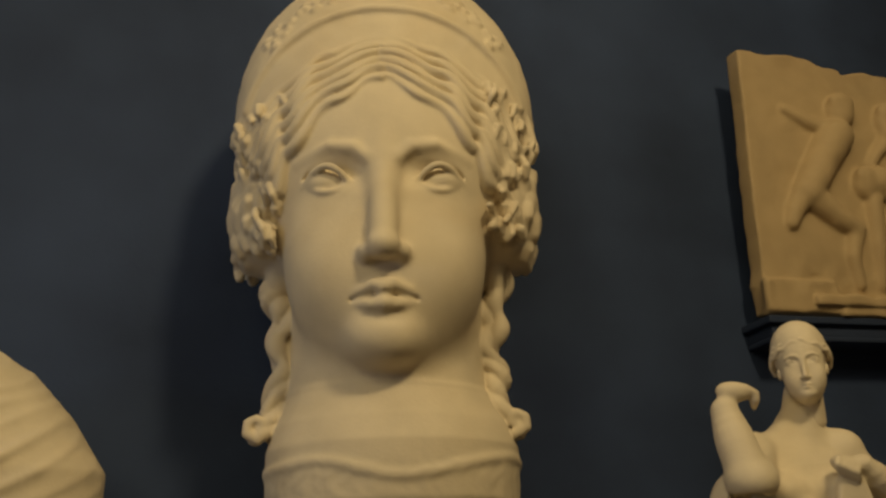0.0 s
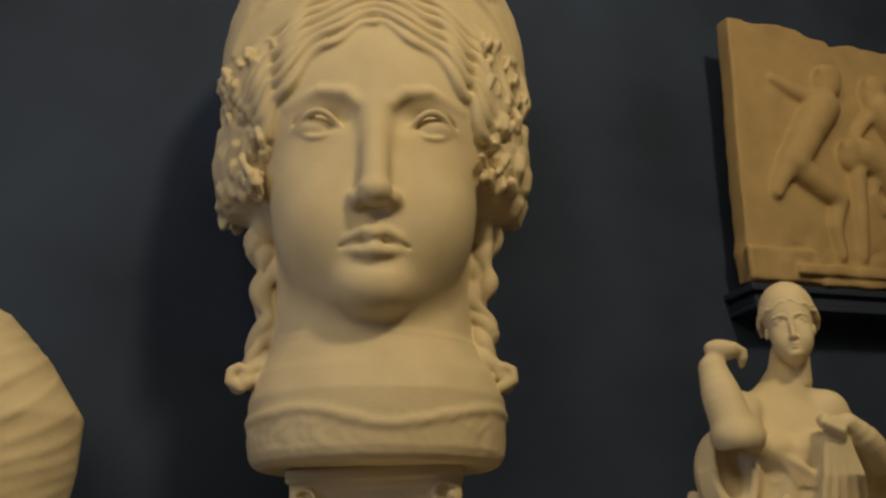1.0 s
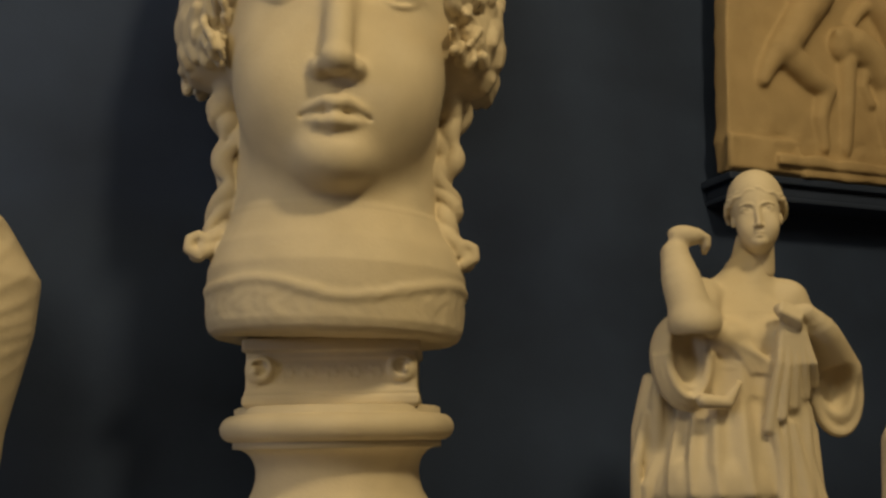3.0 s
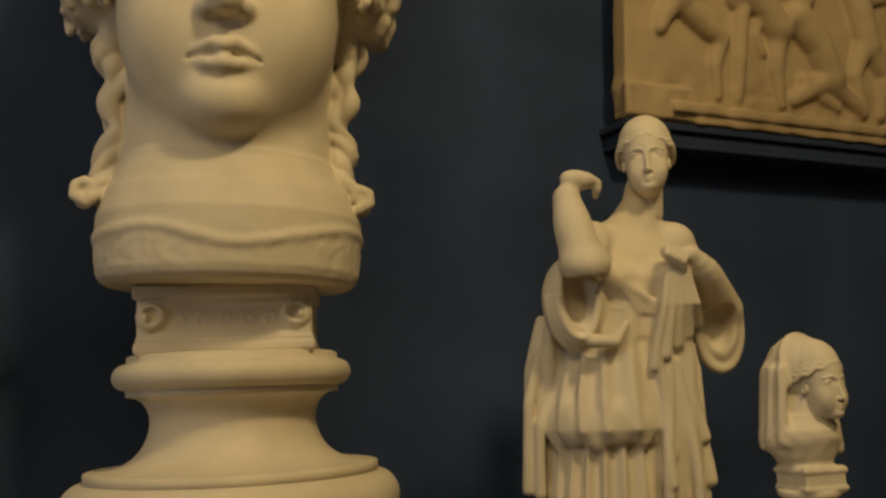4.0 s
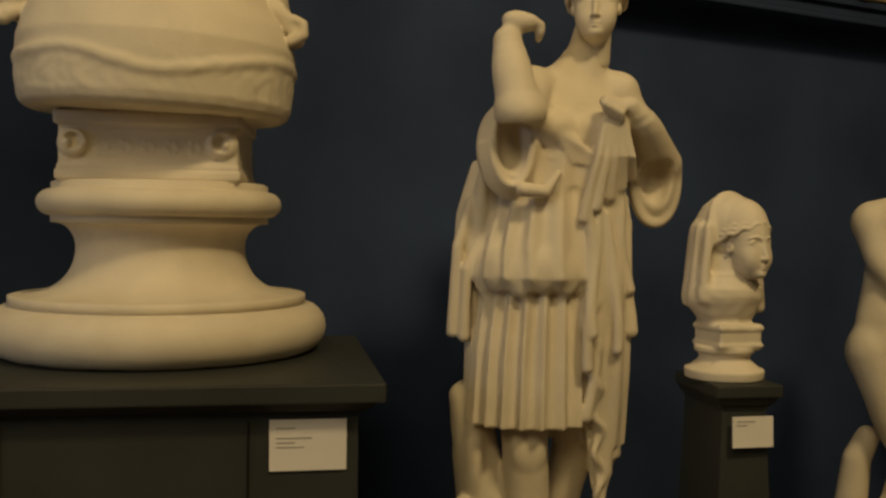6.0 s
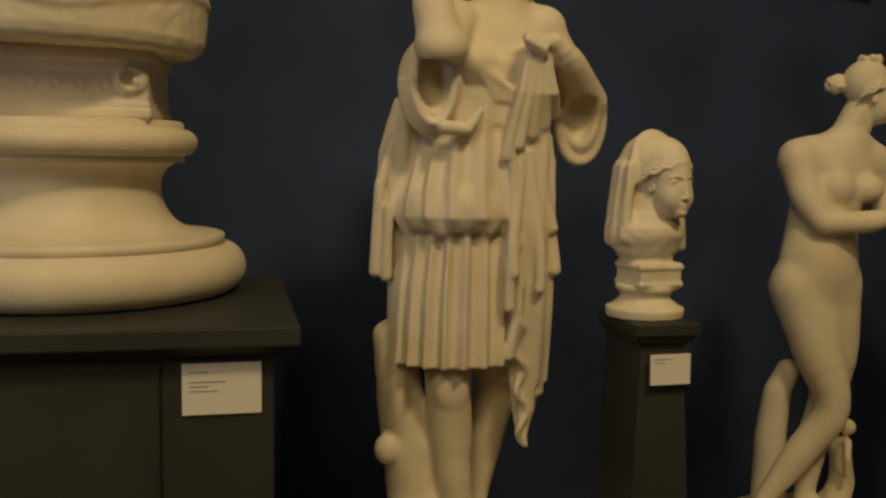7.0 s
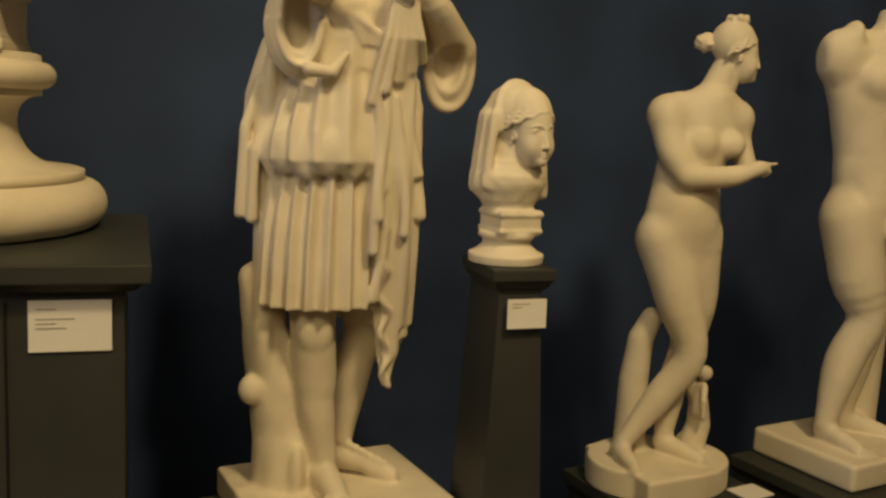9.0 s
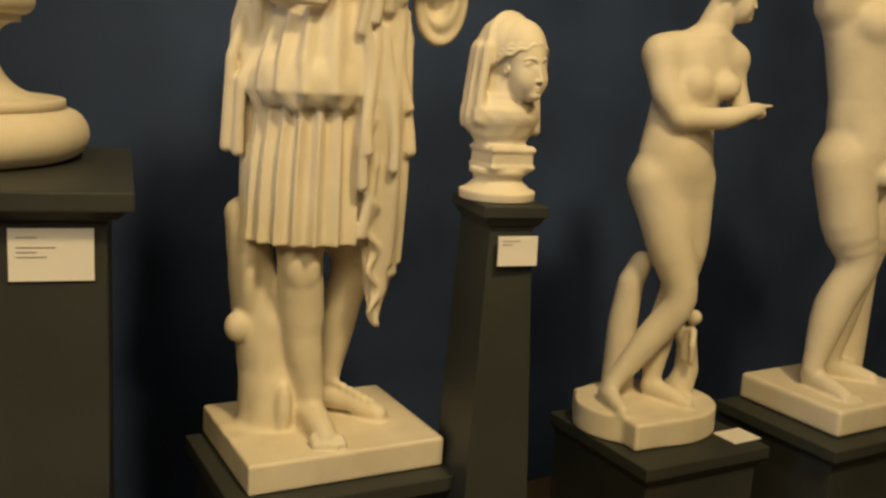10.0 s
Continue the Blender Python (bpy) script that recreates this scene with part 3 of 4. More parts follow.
def relief_slab():
    c = Clay((-0.03, -0.10, -0.01), (1.66, 0.08, 1.04), 0.0062)
    sl, x, y, z = c._part((-0.03, -0.10, -0.01), (1.66, 0.08, 1.04), 0)
    top = 0.885 + 0.012 * np.sin(x * 9) + 0.008 * np.sin(x * 23 + 1) + 0.016 * (np.sin(x * 5 + 0.5) > 0.3)
    left = 0.012 + 0.045 * z + 0.0015 * np.sin(z * 11)
    d = np.maximum(np.maximum(-0.015 - y, y - 0.05), np.maximum(np.maximum(left - x, x - 1.60), np.maximum(-z, z - top)))
    c.d[sl] = d.astype(np.float32)
    # lower ledge, chipped
    c.box((0.80, -0.03, 0.045), (0.62, 0.025, 0.018), edge=0.006)
    c.box((0.15, -0.02, 0.06), (0.14, 0.014, 0.055), edge=0.012)
    c.box((0.9, -0.02, 0.012), (0.62, 0.022, 0.014), edge=0.006)
    c.rough((-0.03, -0.1, -0.01), (1.56, 0.08, 0.13), 0.006, 38)

    # worn low figures: striding, bending and leaning forms
    def form(pts, r0, r1):
        c.tube([(px, -0.014, pz) for px, pz in pts], r0, r1, 0.010)

    def head(x, z, r=0.050):
        c.ball((x, -0.020, z), (r, 0.036, r * 1.15), 0.008)
        c.ball((x, -0.040, z + r * 0.5), (r * 0.9, 0.02, r * 0.7), 0.008)

    # a striding man, one arm thrown back
    form([(0.385, 0.62), (0.32, 0.53), (0.235, 0.41)], 0.066, 0.054)
    form([(0.36, 0.645), (0.28, 0.665), (0.20, 0.705)], 0.032, 0.018)
    form([(0.22, 0.40), (0.175, 0.345), (0.155, 0.30)], 0.042, 0.024)
    form([(0.24, 0.40), (0.34, 0.33), (0.405, 0.295)], 0.050, 0.036)
    form([(0.405, 0.295), (0.375, 0.20), (0.385, 0.105)], 0.034, 0.020)
    head(0.425, 0.715, 0.054)
    # a stooping figure beside him
    head(0.475, 0.455, 0.048)
    form([(0.53, 0.47), (0.60, 0.43), (0.66, 0.36)], 0.055, 0.060)
    form([(0.50, 0.40), (0.49, 0.25), (0.475, 0.105)], 0.034, 0.020)
    form([(0.66, 0.35), (0.645, 0.22), (0.665, 0.105)], 0.044, 0.022)
    form([(0.58, 0.40), (0.56, 0.33), (0.59, 0.27)], 0.024, 0.016)
    # a third behind them, arms round the next
    head(0.62, 0.70, 0.052)
    form([(0.64, 0.64), (0.70, 0.55), (0.75, 0.45)], 0.062, 0.058)
    form([(0.60, 0.62), (0.55, 0.57), (0.52, 0.53)], 0.028, 0.020)
    # one fallen to the knees, cloth over the ledge
    form([(0.74, 0.42), (0.84, 0.33), (0.90, 0.22)], 0.064, 0.060)
    form([(0.90, 0.22), (0.80, 0.17), (0.72, 0.125)], 0.050, 0.026)
    form([(0.88, 0.20), (0.98, 0.16), (1.06, 0.115)], 0.044, 0.026)
    form([(0.78, 0.20), (0.86, 0.145), (0.93, 0.12)], 0.030, 0.020)
    head(0.79, 0.50, 0.050)
    # two wrestling beyond
    form([(1.00, 0.70), (1.05, 0.52), (1.10, 0.36)], 0.064, 0.054)
    form([(1.10, 0.36), (1.18, 0.26), (1.15, 0.11)], 0.046, 0.024)
    form([(1.08, 0.36), (1.02, 0.24), (1.06, 0.14)], 0.042, 0.024)
    head(0.98, 0.765, 0.052)
    form([(1.04, 0.60), (1.14, 0.54), (1.22, 0.56)], 0.034, 0.024)
    form([(1.32, 0.70), (1.29, 0.50), (1.31, 0.34)], 0.066, 0.052)
    form([(1.31, 0.34), (1.26, 0.22), (1.28, 0.11)], 0.044, 0.024)
    form([(1.33, 0.34), (1.42, 0.24), (1.40, 0.11)], 0.042, 0.024)
    head(1.31, 0.765, 0.052)
    c.rough((-0.03, -0.1, 0.1), (1.66, 0.08, 1.04), 0.0028, 34)
    ob = c.mesh("relief_slab", PLASTER_WARM)
    ob.matrix_world = on_wall(1.226, -0.118, 2.449, 3.0) @ Matrix.Scale(1.04, 4)
    tagged(ob, "yellowed plaster relief slab with worn figures, broken top edge", "relief")


relief_slab()


# ---- the draped huntress on her square base ----
DX, DY, DZ = 1.528, 2.36, 0.682


def arm(c, pts, radii, k=0.012):
    """A limb through pts, rounded off between them."""
    fine, fr = [], []
    p, n = [Vector(q) for q in pts], len(pts)
    for i in range(n - 1):
        a, b, d, e = p[max(0, i - 1)], p[i], p[i + 1], p[min(n - 1, i + 2)]
        for u in (0, 0.25, 0.5, 0.75):
            fine.append(tuple(0.5 * ((2 * b) + (d - a) * u + (2 * a - 5 * b + 4 * d - e) * u * u + (3 * b - a - 3 * d + e) * u ** 3)))
            w = u * u * (3 - 2 * u)
            fr.append(radii[i] * (1 - w) + radii[i + 1] * w)
    fine.append(tuple(p[-1]))
    fr.append(radii[-1])
    c.chain(fine, fr, k)


def huntress():
    c = Clay((-0.36, -0.30, -0.085), (0.36, 0.29, 1.70), 0.0042)
    rz = 9.8
    c.box((0, 0.02, -0.037), (0.248, 0.205, 0.0375), rz=rz, edge=0.006)
    # tree stump
    c.tube([(-0.120, 0.05, -0.01), (-0.132, 0.055, 0.14), (-0.168, 0.06, 0.34), (-0.192, 0.06, 0.52)], 0.084, 0.050, 0.02)
    c.rough((-0.30, -0.08, 0.0), (-0.085, 0.16, 0.56), 0.004, 34)
    c.ball((-0.212, 0.02, 0.255), (0.032, 0.03, 0.038), 0.012)
    c.ball((-0.190, 0.02, 0.40), (0.025, 0.04, 0.10), 0.02)
    c.ball((-0.105, -0.02, 0.05), (0.022, 0.03, 0.07), 0.015)
    # legs and feet
    arm(c, [(-0.070, 0.0, 0.60), (-0.073, -0.02, 0.43), (-0.062, -0.01, 0.30), (-0.058, -0.01, 0.22), (-0.035, -0.01, 0.09)], [0.080, 0.055, 0.053, 0.046, 0.033], 0.03)
    c.ball((-0.073, -0.058, 0.42), (0.040, 0.022, 0.045), 0.02)
    c.tube([(-0.036, 0.0, 0.042), (-0.026, -0.075, 0.034), (-0.018, -0.135, 0.018)], 0.037, 0.027, 0.02)
    for i in range(5):
        c.rod((-0.048 + 0.015 * i, -0.135 - 0.003 * i, 0.020), (-0.046 + 0.016 * i, -0.166 + 0.003 * abs(i - 3), 0.010), 0.0115, 0.010, 0.004)
    arm(c, [(0.055, 0.03, 0.60), (0.075, 0.055, 0.42), (0.052, 0.09, 0.27), (0.030, 0.09, 0.10)], [0.080, 0.053, 0.050, 0.031], 0.03)
    c.tube([(0.028, 0.09, 0.045), (0.085, 0.05, 0.040), (0.142, 0.0, 0.020)], 0.034, 0.023, 0.02)
    for i in range(6):
        c.ball((0.045 + 0.016 * i, 0.065 - 0.012 * i, 0.083 - 0.007 * i), 0.011, 0.008)
    # pleated short skirt, bloused overfold, bodice
    c.loft([(0.475, -0.055, 0.01, 0.150, 0.130), (0.66, -0.052, 0.01, 0.143, 0.122), (0.86, -0.045, 0.01, 0.122, 0.108)], 0.006, folds=21, depth=0.021, sharp=0.65, phase=0.4)
    c.loft([(0.800, -0.050, 0.0, 0.132, 0.120), (0.825, -0.050, -0.005, 0.150, 0.138), (0.89, -0.042, -0.005, 0.145, 0.130), (1.02, -0.015, 0.0, 0.122, 0.108), (1.12, 0.005, 0.0, 0.108, 0.095)], 0.010, folds=15, depth=0.017, sharp=0.75, twist=1.1)
    for a, r, drop in ((-168, 0.026, 0.012), (-142, 0.034, 0.0), (-117, 0.030, 0.012), (-95, 0.036, -0.002), (-70, 0.032, 0.008), (-46, 0.034, 0.0), (-22, 0.028, 0.006)):
        a = radians(a)
        c.ball((-0.050 + 0.128 * math.cos(a), 0.002 + 0.114 * math.sin(a), 0.842 - drop), (r, r * 0.8, 0.052), 0.016)
    c.loft([(1.05, 0.0, 0.0, 0.116, 0.095), (1.17, 0.022, 0.0, 0.140, 0.108), (1.28, 0.035, 0.01, 0.145, 0.095), (1.36, 0.045, 0.02, 0.100, 0.058), (1.42, 0.055, 0.015, 0.035, 0.03)], 0.03)
    c.tube([(0.005 + 0.113 * math.cos(a), 0.097 * math.sin(a), 1.115) for a in [radians(-175 + 17 * i) for i in range(11)]], 0.008, 0.008, 0.006)
    for s in (-1, 1):
        c.ball((0.020 + s * 0.058, -0.085, 1.205), (0.050, 0.042, 0.048), 0.03)
        c.ball((0.045 + s * 0.105, 0.01, 1.335), (0.052, 0.055, 0.048), 0.03)
    for i in range(5):
        c.tube([(-0.085 + 0.012 * i, -0.085, 1.29 - 0.01 * i), (-0.045 + 0.016 * i, -0.115, 1.20 - 0.012 * i), (0.01 + 0.016 * i, -0.105, 1.10)], 0.009, 0.006, 0.008)
    c.rod((0.05, 0.01, 1.33), (0.078, -0.005, 1.47), 0.052, 0.042, 0.03)
    # raised arm, bent so that the hand comes back to the shoulder
    arm(c, [(-0.075, -0.02, 1.33), (-0.125, -0.125, 1.245)], [0.054, 0.052], 0.02)
    arm(c, [(-0.126, -0.135, 1.232), (-0.142, -0.12, 1.34), (-0.150, -0.10, 1.425)], [0.052, 0.046, 0.033], 0.015)
    c.ball((-0.126, -0.138, 1.240), (0.056, 0.050, 0.050), 0.02)
    c.ball((-0.122, -0.10, 1.470), (0.042, 0.026, 0.024), 0.016, turn=(0, 8, 0))
    for i in range(3):
        c.tube([(-0.096, -0.112 + 0.011 * i, 1.474), (-0.074, -0.110 + 0.011 * i, 1.462 - 0.004 * i), (-0.074, -0.108 + 0.011 * i, 1.446 - 0.006 * i)], 0.010, 0.008, 0.008)
    # other arm: hand at the breast, forearm to the elbow
    arm(c, [(0.150, 0.01, 1.31), (0.235, 0.0, 1.15)], [0.056, 0.052], 0.02)
    arm(c, [(0.250, -0.03, 1.115), (0.178, -0.11, 1.205), (0.125, -0.145, 1.262)], [0.050, 0.042, 0.028], 0.015)
    c.ball((0.090, -0.148, 1.262), (0.040, 0.026, 0.024), 0.014, turn=(0, 32, 0))
    for i in range(4):
        c.tube([(0.066 + 0.013 * i, -0.166, 1.280 - 0.008 * i), (0.056 + 0.013 * i, -0.178, 1.262 - 0.008 * i), (0.062 + 0.013 * i, -0.168, 1.244 - 0.008 * i)], 0.0095, 0.008, 0.004)
    # sleeve hanging open below the raised arm
    c.ball((-0.135, -0.055, 1.145), (0.074, 0.062, 0.135), 0.015)
    c.ball((-0.132, -0.115, 1.165), (0.040, 0.060, 0.098), 0.012, cut=True)
    for i in range(3):
        c.tube([(-0.135 + (0.068 - 0.010 * i) * math.cos(a), -0.075 - 0.014 * i, 1.150 + (0.135 - 0.012 * i) * math.sin(a)) for a in [radians(180 + 10 * n) for n in range(19)]], 0.009, 0.009, 0.010)
    c.tube([(-0.115, -0.13, 1.030), (-0.065, -0.135, 1.025), (-0.035, -0.13, 1.070)], 0.018, 0.010, 0.015)
    # wide sleeve at the other elbow
    c.ball((0.245, 0.0, 1.065), (0.062, 0.060, 0.112), 0.03)
    c.ball((0.232, -0.055, 1.070), (0.034, 0.045, 0.070), 0.015, cut=True)
    c.tube([(0.240 + 0.056 * math.cos(a), -0.025, 1.055 + 0.100 * math.sin(a)) for a in [radians(170 + 14 * n) for n in range(17)]], 0.012, 0.012, 0.012)
    # cloak: back sheet, hanging folds at both sides, falling edge in front
    c.loft([(0.42, 0.085, 0.085, 0.070, 0.050), (0.70, -0.01, 0.09, 0.15, 0.055), (1.0, 0.0, 0.085, 0.175, 0.055), (1.22, 0.01, 0.07, 0.145, 0.055), (1.36, 0.03, 0.05, 0.06, 0.03)], 0.02, folds=22, depth=0.012)
    for x0, z0, x1, z1, y, r in ((-0.150, 1.16, -0.185, 0.84, 0.015, 0.017), (-0.165, 1.10, -0.215, 0.72, 0.03, 0.017), (-0.150, 1.08, -0.165, 0.54, 0.02, 0.020), (-0.205, 1.00, -0.246, 0.69, 0.02, 0.015), (-0.190, 0.90, -0.222, 0.68, 0.005, 0.014), (-0.175, 0.84, -0.195, 0.56, 0.04, 0.018), (-0.185, 1.10, -0.232, 0.74, 0.05, 0.018)):
        c.tube([(x0, y, z0), ((x0 + x1) / 2 - 0.012, y - 0.01, (z0 + z1) / 2 + 0.05), (x1, y, z1)], r * 0.8, r, 0.008)
    # cloth held at the breast: flat sheet with fine ridges, then stepped layers down to a zigzag tip
    for n in range(5):
        x0, x1 = 0.072 + 0.009 * n, 0.030 + 0.030 * n
        c.tube([(x0, -0.152, 1.240), ((x0 + x1) / 2 + 0.004, -0.150, 1.12), (x1, -0.128 + 0.008 * abs(n - 1), 0.965 + 0.026 * n)], 0.007, 0.012, 0.006)
    c.loft([(0.92, 0.080, -0.085, 0.014, 0.008), (0.98, 0.085, -0.094, 0.044, 0.016), (1.10, 0.090, -0.112, 0.036, 0.020), (1.20, 0.092, -0.135, 0.028, 0.018), (1.245, 0.090, -0.140, 0.008, 0.006)], 0.022)
    c.loft([(0.42, 0.120, -0.01, 0.055, 0.050), (0.60, 0.110, -0.03, 0.066, 0.062), (0.80, 0.105, -0.05, 0.066, 0.060), (0.96, 0.105, -0.07, 0.056, 0.038), (1.10, 0.100, -0.09, 0.018, 0.015)], 0.012, folds=11, depth=0.010)
    for n, (x0, z0, x1, z1, y, r) in enumerate(((0.040, 0.99, 0.060, 0.70, -0.122, 0.015), (0.062, 0.98, 0.048, 0.62, -0.118, 0.014), (0.120, 1.02, 0.150, 0.80, -0.095, 0.015), (0.142, 1.01, 0.160, 0.70, -0.075, 0.016), (0.100, 0.97, 0.118, 0.66, -0.108, 0.013), (0.080, 0.80, 0.060, 0.50, -0.095, 0.014), (0.160, 0.90, 0.162, 0.48, -0.020, 0.020), (0.150, 0.70, 0.150, 0.40, -0.030, 0.016), (0.095, 0.66, 0.110, 0.36, -0.050, 0.020))):
        pts = []
        for j in range(9):
            t = j / 8
            pts.append((x0 + (x1 - x0) * t + 0.007 * math.sin(t * 5 + n), y + 0.006 * math.sin(t * 4 + n * 2), z0 + (z1 - z0) * t))
        c.tube(pts, r * 0.7, r, 0.006)
    # the cloak's smooth lower fall beside the knee
    c.loft([(0.30, 0.118, 0.0, 0.015, 0.020), (0.40, 0.135, 0.020, 0.040, 0.040), (0.55, 0.140, 0.030, 0.048, 0.045), (0.85, 0.135, 0.030, 0.045, 0.045), (1.0, 0.12, 0.03, 0.03, 0.03)], 0.012)
    edge = []
    for j in range(44):
        t = j / 43
        edge.append((0.052 + 0.013 * math.sin(t * 32) + 0.055 * t, -0.112 + 0.055 * t + 0.006 * math.cos(t * 38), 0.80 - 0.53 * t))
    c.tube(edge, 0.009, 0.008, 0.008)
    c.loft([(0.275, 0.108, -0.045, 0.008, 0.010), (0.36, 0.108, -0.045, 0.026, 0.018), (0.55, 0.105, -0.060, 0.042, 0.022), (0.82, 0.085, -0.095, 0.046, 0.024), (0.98, 0.080, -0.110, 0.014, 0.010)], 0.012, folds=7, depth=0.008)

    def settle(v):
        lift = np.clip((v[:, 2] - 1.0) / 0.42, 0, 1)
        v[:, 2] -= 0.060 * lift * lift * (3 - 2 * lift)
        return v

    ob = c.mesh("draped_huntress_statue", PLASTER, finer=[classic_head((0.080, -0.035, 1.448), 0.205, -20)], bend=settle)
    ob.matrix_world = laid(DX, DY, DZ)
    tagged(ob, "cream plaster statue of a draped huntress fastening her cloak", "statue")


huntress()
PEDX, PEDY = CX + CS * (DX + 0.040 - CX), CY + CS * (DY - 0.210 - CY)
pedestal("statue_pedestal", pose(PEDX, PEDY, 0, 0, 0, 9.8), 0.485, 0.40, CZ + CS * (DZ - 0.0755 - CZ), 0.03, 0.03, "low dark painted pedestal under the draped huntress")


# ---- veiled bust on a slim pedestal ----
VX, VY, VZ = 1.886, 2.19, 1.285


def veiled_bust():
    c = Clay((-0.17, -0.17, -0.005), (0.17, 0.17, 0.46), 0.0034)
    c.loft([(0.0, 0, 0, 0.088, 0.088), (0.022, 0, 0, 0.090, 0.090), (0.026, 0, 0, 0.078, 0.078), (0.045, 0, 0, 0.056, 0.056), (0.062, 0, 0, 0.060, 0.060)], 0.004)
    c.loft([(0.060, 0, 0, 0.068, 0.068), (0.074, 0, 0, 0.068, 0.068)], 0.004)
    c.box((0.005, -0.005, 0.098), (0.054, 0.054, 0.030), rz=8, edge=0.004)
    for z in (0.079, 0.118):
        c.box((0.005, -0.005, z), (0.058, 0.058, 0.005), rz=8, edge=0.002, k=0.003)
    c.loft([(0.120, 0.0, 0.005, 0.050, 0.046), (0.150, 0.0, 0.005, 0.072, 0.062), (0.190, 0.0, 0.005, 0.086, 0.076), (0.208, 0.0, 0.005, 0.084, 0.074), (0.235, 0.004, 0.008, 0.064, 0.056)], 0.014)
    c.loft([(0.19, 0.0, 0.0, 0.060, 0.055), (0.28, 0.01, 0.0, 0.050, 0.048)], 0.02)
    # veil over the crown, falling on both sides
    c.ball((0.010, 0.012, 0.346), (0.068, 0.076, 0.079), 0.01)
    c.loft([(0.165, -0.002, 0.035, 0.082, 0.050), (0.25, 0.0, 0.032, 0.077, 0.056), (0.34, 0.004, 0.03, 0.074, 0.062), (0.39, 0.008, 0.022, 0.046, 0.046)], 0.02, folds=13, depth=0.004, sharp=0.8)
    turn = Matrix.Translation((0.014, -0.004, 0.346)) @ Euler((radians(-12), 0, radians(20))).to_matrix().to_4x4()
    c.tube([tuple(turn @ Vector((0.070 * math.sin(a), 0.0, 0.079 * math.cos(a)))) for a in [radians(-115 + 11.5 * i) for i in range(21)]], 0.0075, 0.0075, 0.008)
    for x0, x1, y1, z1, r0, r1 in ((-0.060, -0.070, -0.034, 0.185, 0.009, 0.013), (-0.066, -0.076, 0.0, 0.180, 0.010, 0.014), (-0.060, -0.070, 0.034, 0.185, 0.012, 0.016), (0.070, 0.088, 0.010, 0.160, 0.009, 0.013), (0.066, 0.080, 0.044, 0.180, 0.012, 0.016)):
        c.tube([(x0, y1 * 0.9, 0.345), (x0 * 1.04, y1, 0.30), ((x0 + x1) / 2 * 1.04, y1, 0.25), (x1, y1, z1)], r0, r1, 0.016)
    c.rough((-0.12, -0.1, 0.12), (0.12, 0.1, 0.22), 0.0015, 90)
    ob = c.mesh("veiled_bust", PLASTER, finer=[classic_head((0.026, -0.030, 0.236), 0.180, 20, h=0.0022)])
    ob.matrix_world = laid(VX, VY, VZ)
    tagged(ob, "small cream plaster bust with a veil on a slim pedestal", "bust")


veiled_bust()
SX, SY = CX + CS * (1.893 - CX), CY + CS * (2.10 - CY)
pedestal("slim_pedestal", pose(SX, SY, 0), 0.097, 0.185, CZ + CS * (VZ - CZ), 0.02, 0.024, "slim dark pedestal widening downwards under the veiled bust", taper=0.055, cap_h=0.026)
label_card(laid(1.902, 2.089, 1.182, 2, scale=False) @ pose(0, -0.008, 0, -3.0), 0.090, 0.063, [(0.1, 0.16, 0.45), (0.1, 0.28, 0.25)], 0.002, "small white label card on the slim pedestal")

# ---- standing nude figure with turned head ----
NX, NY, NZ = 2.415, 2.33, 0.708
FS = 1.05


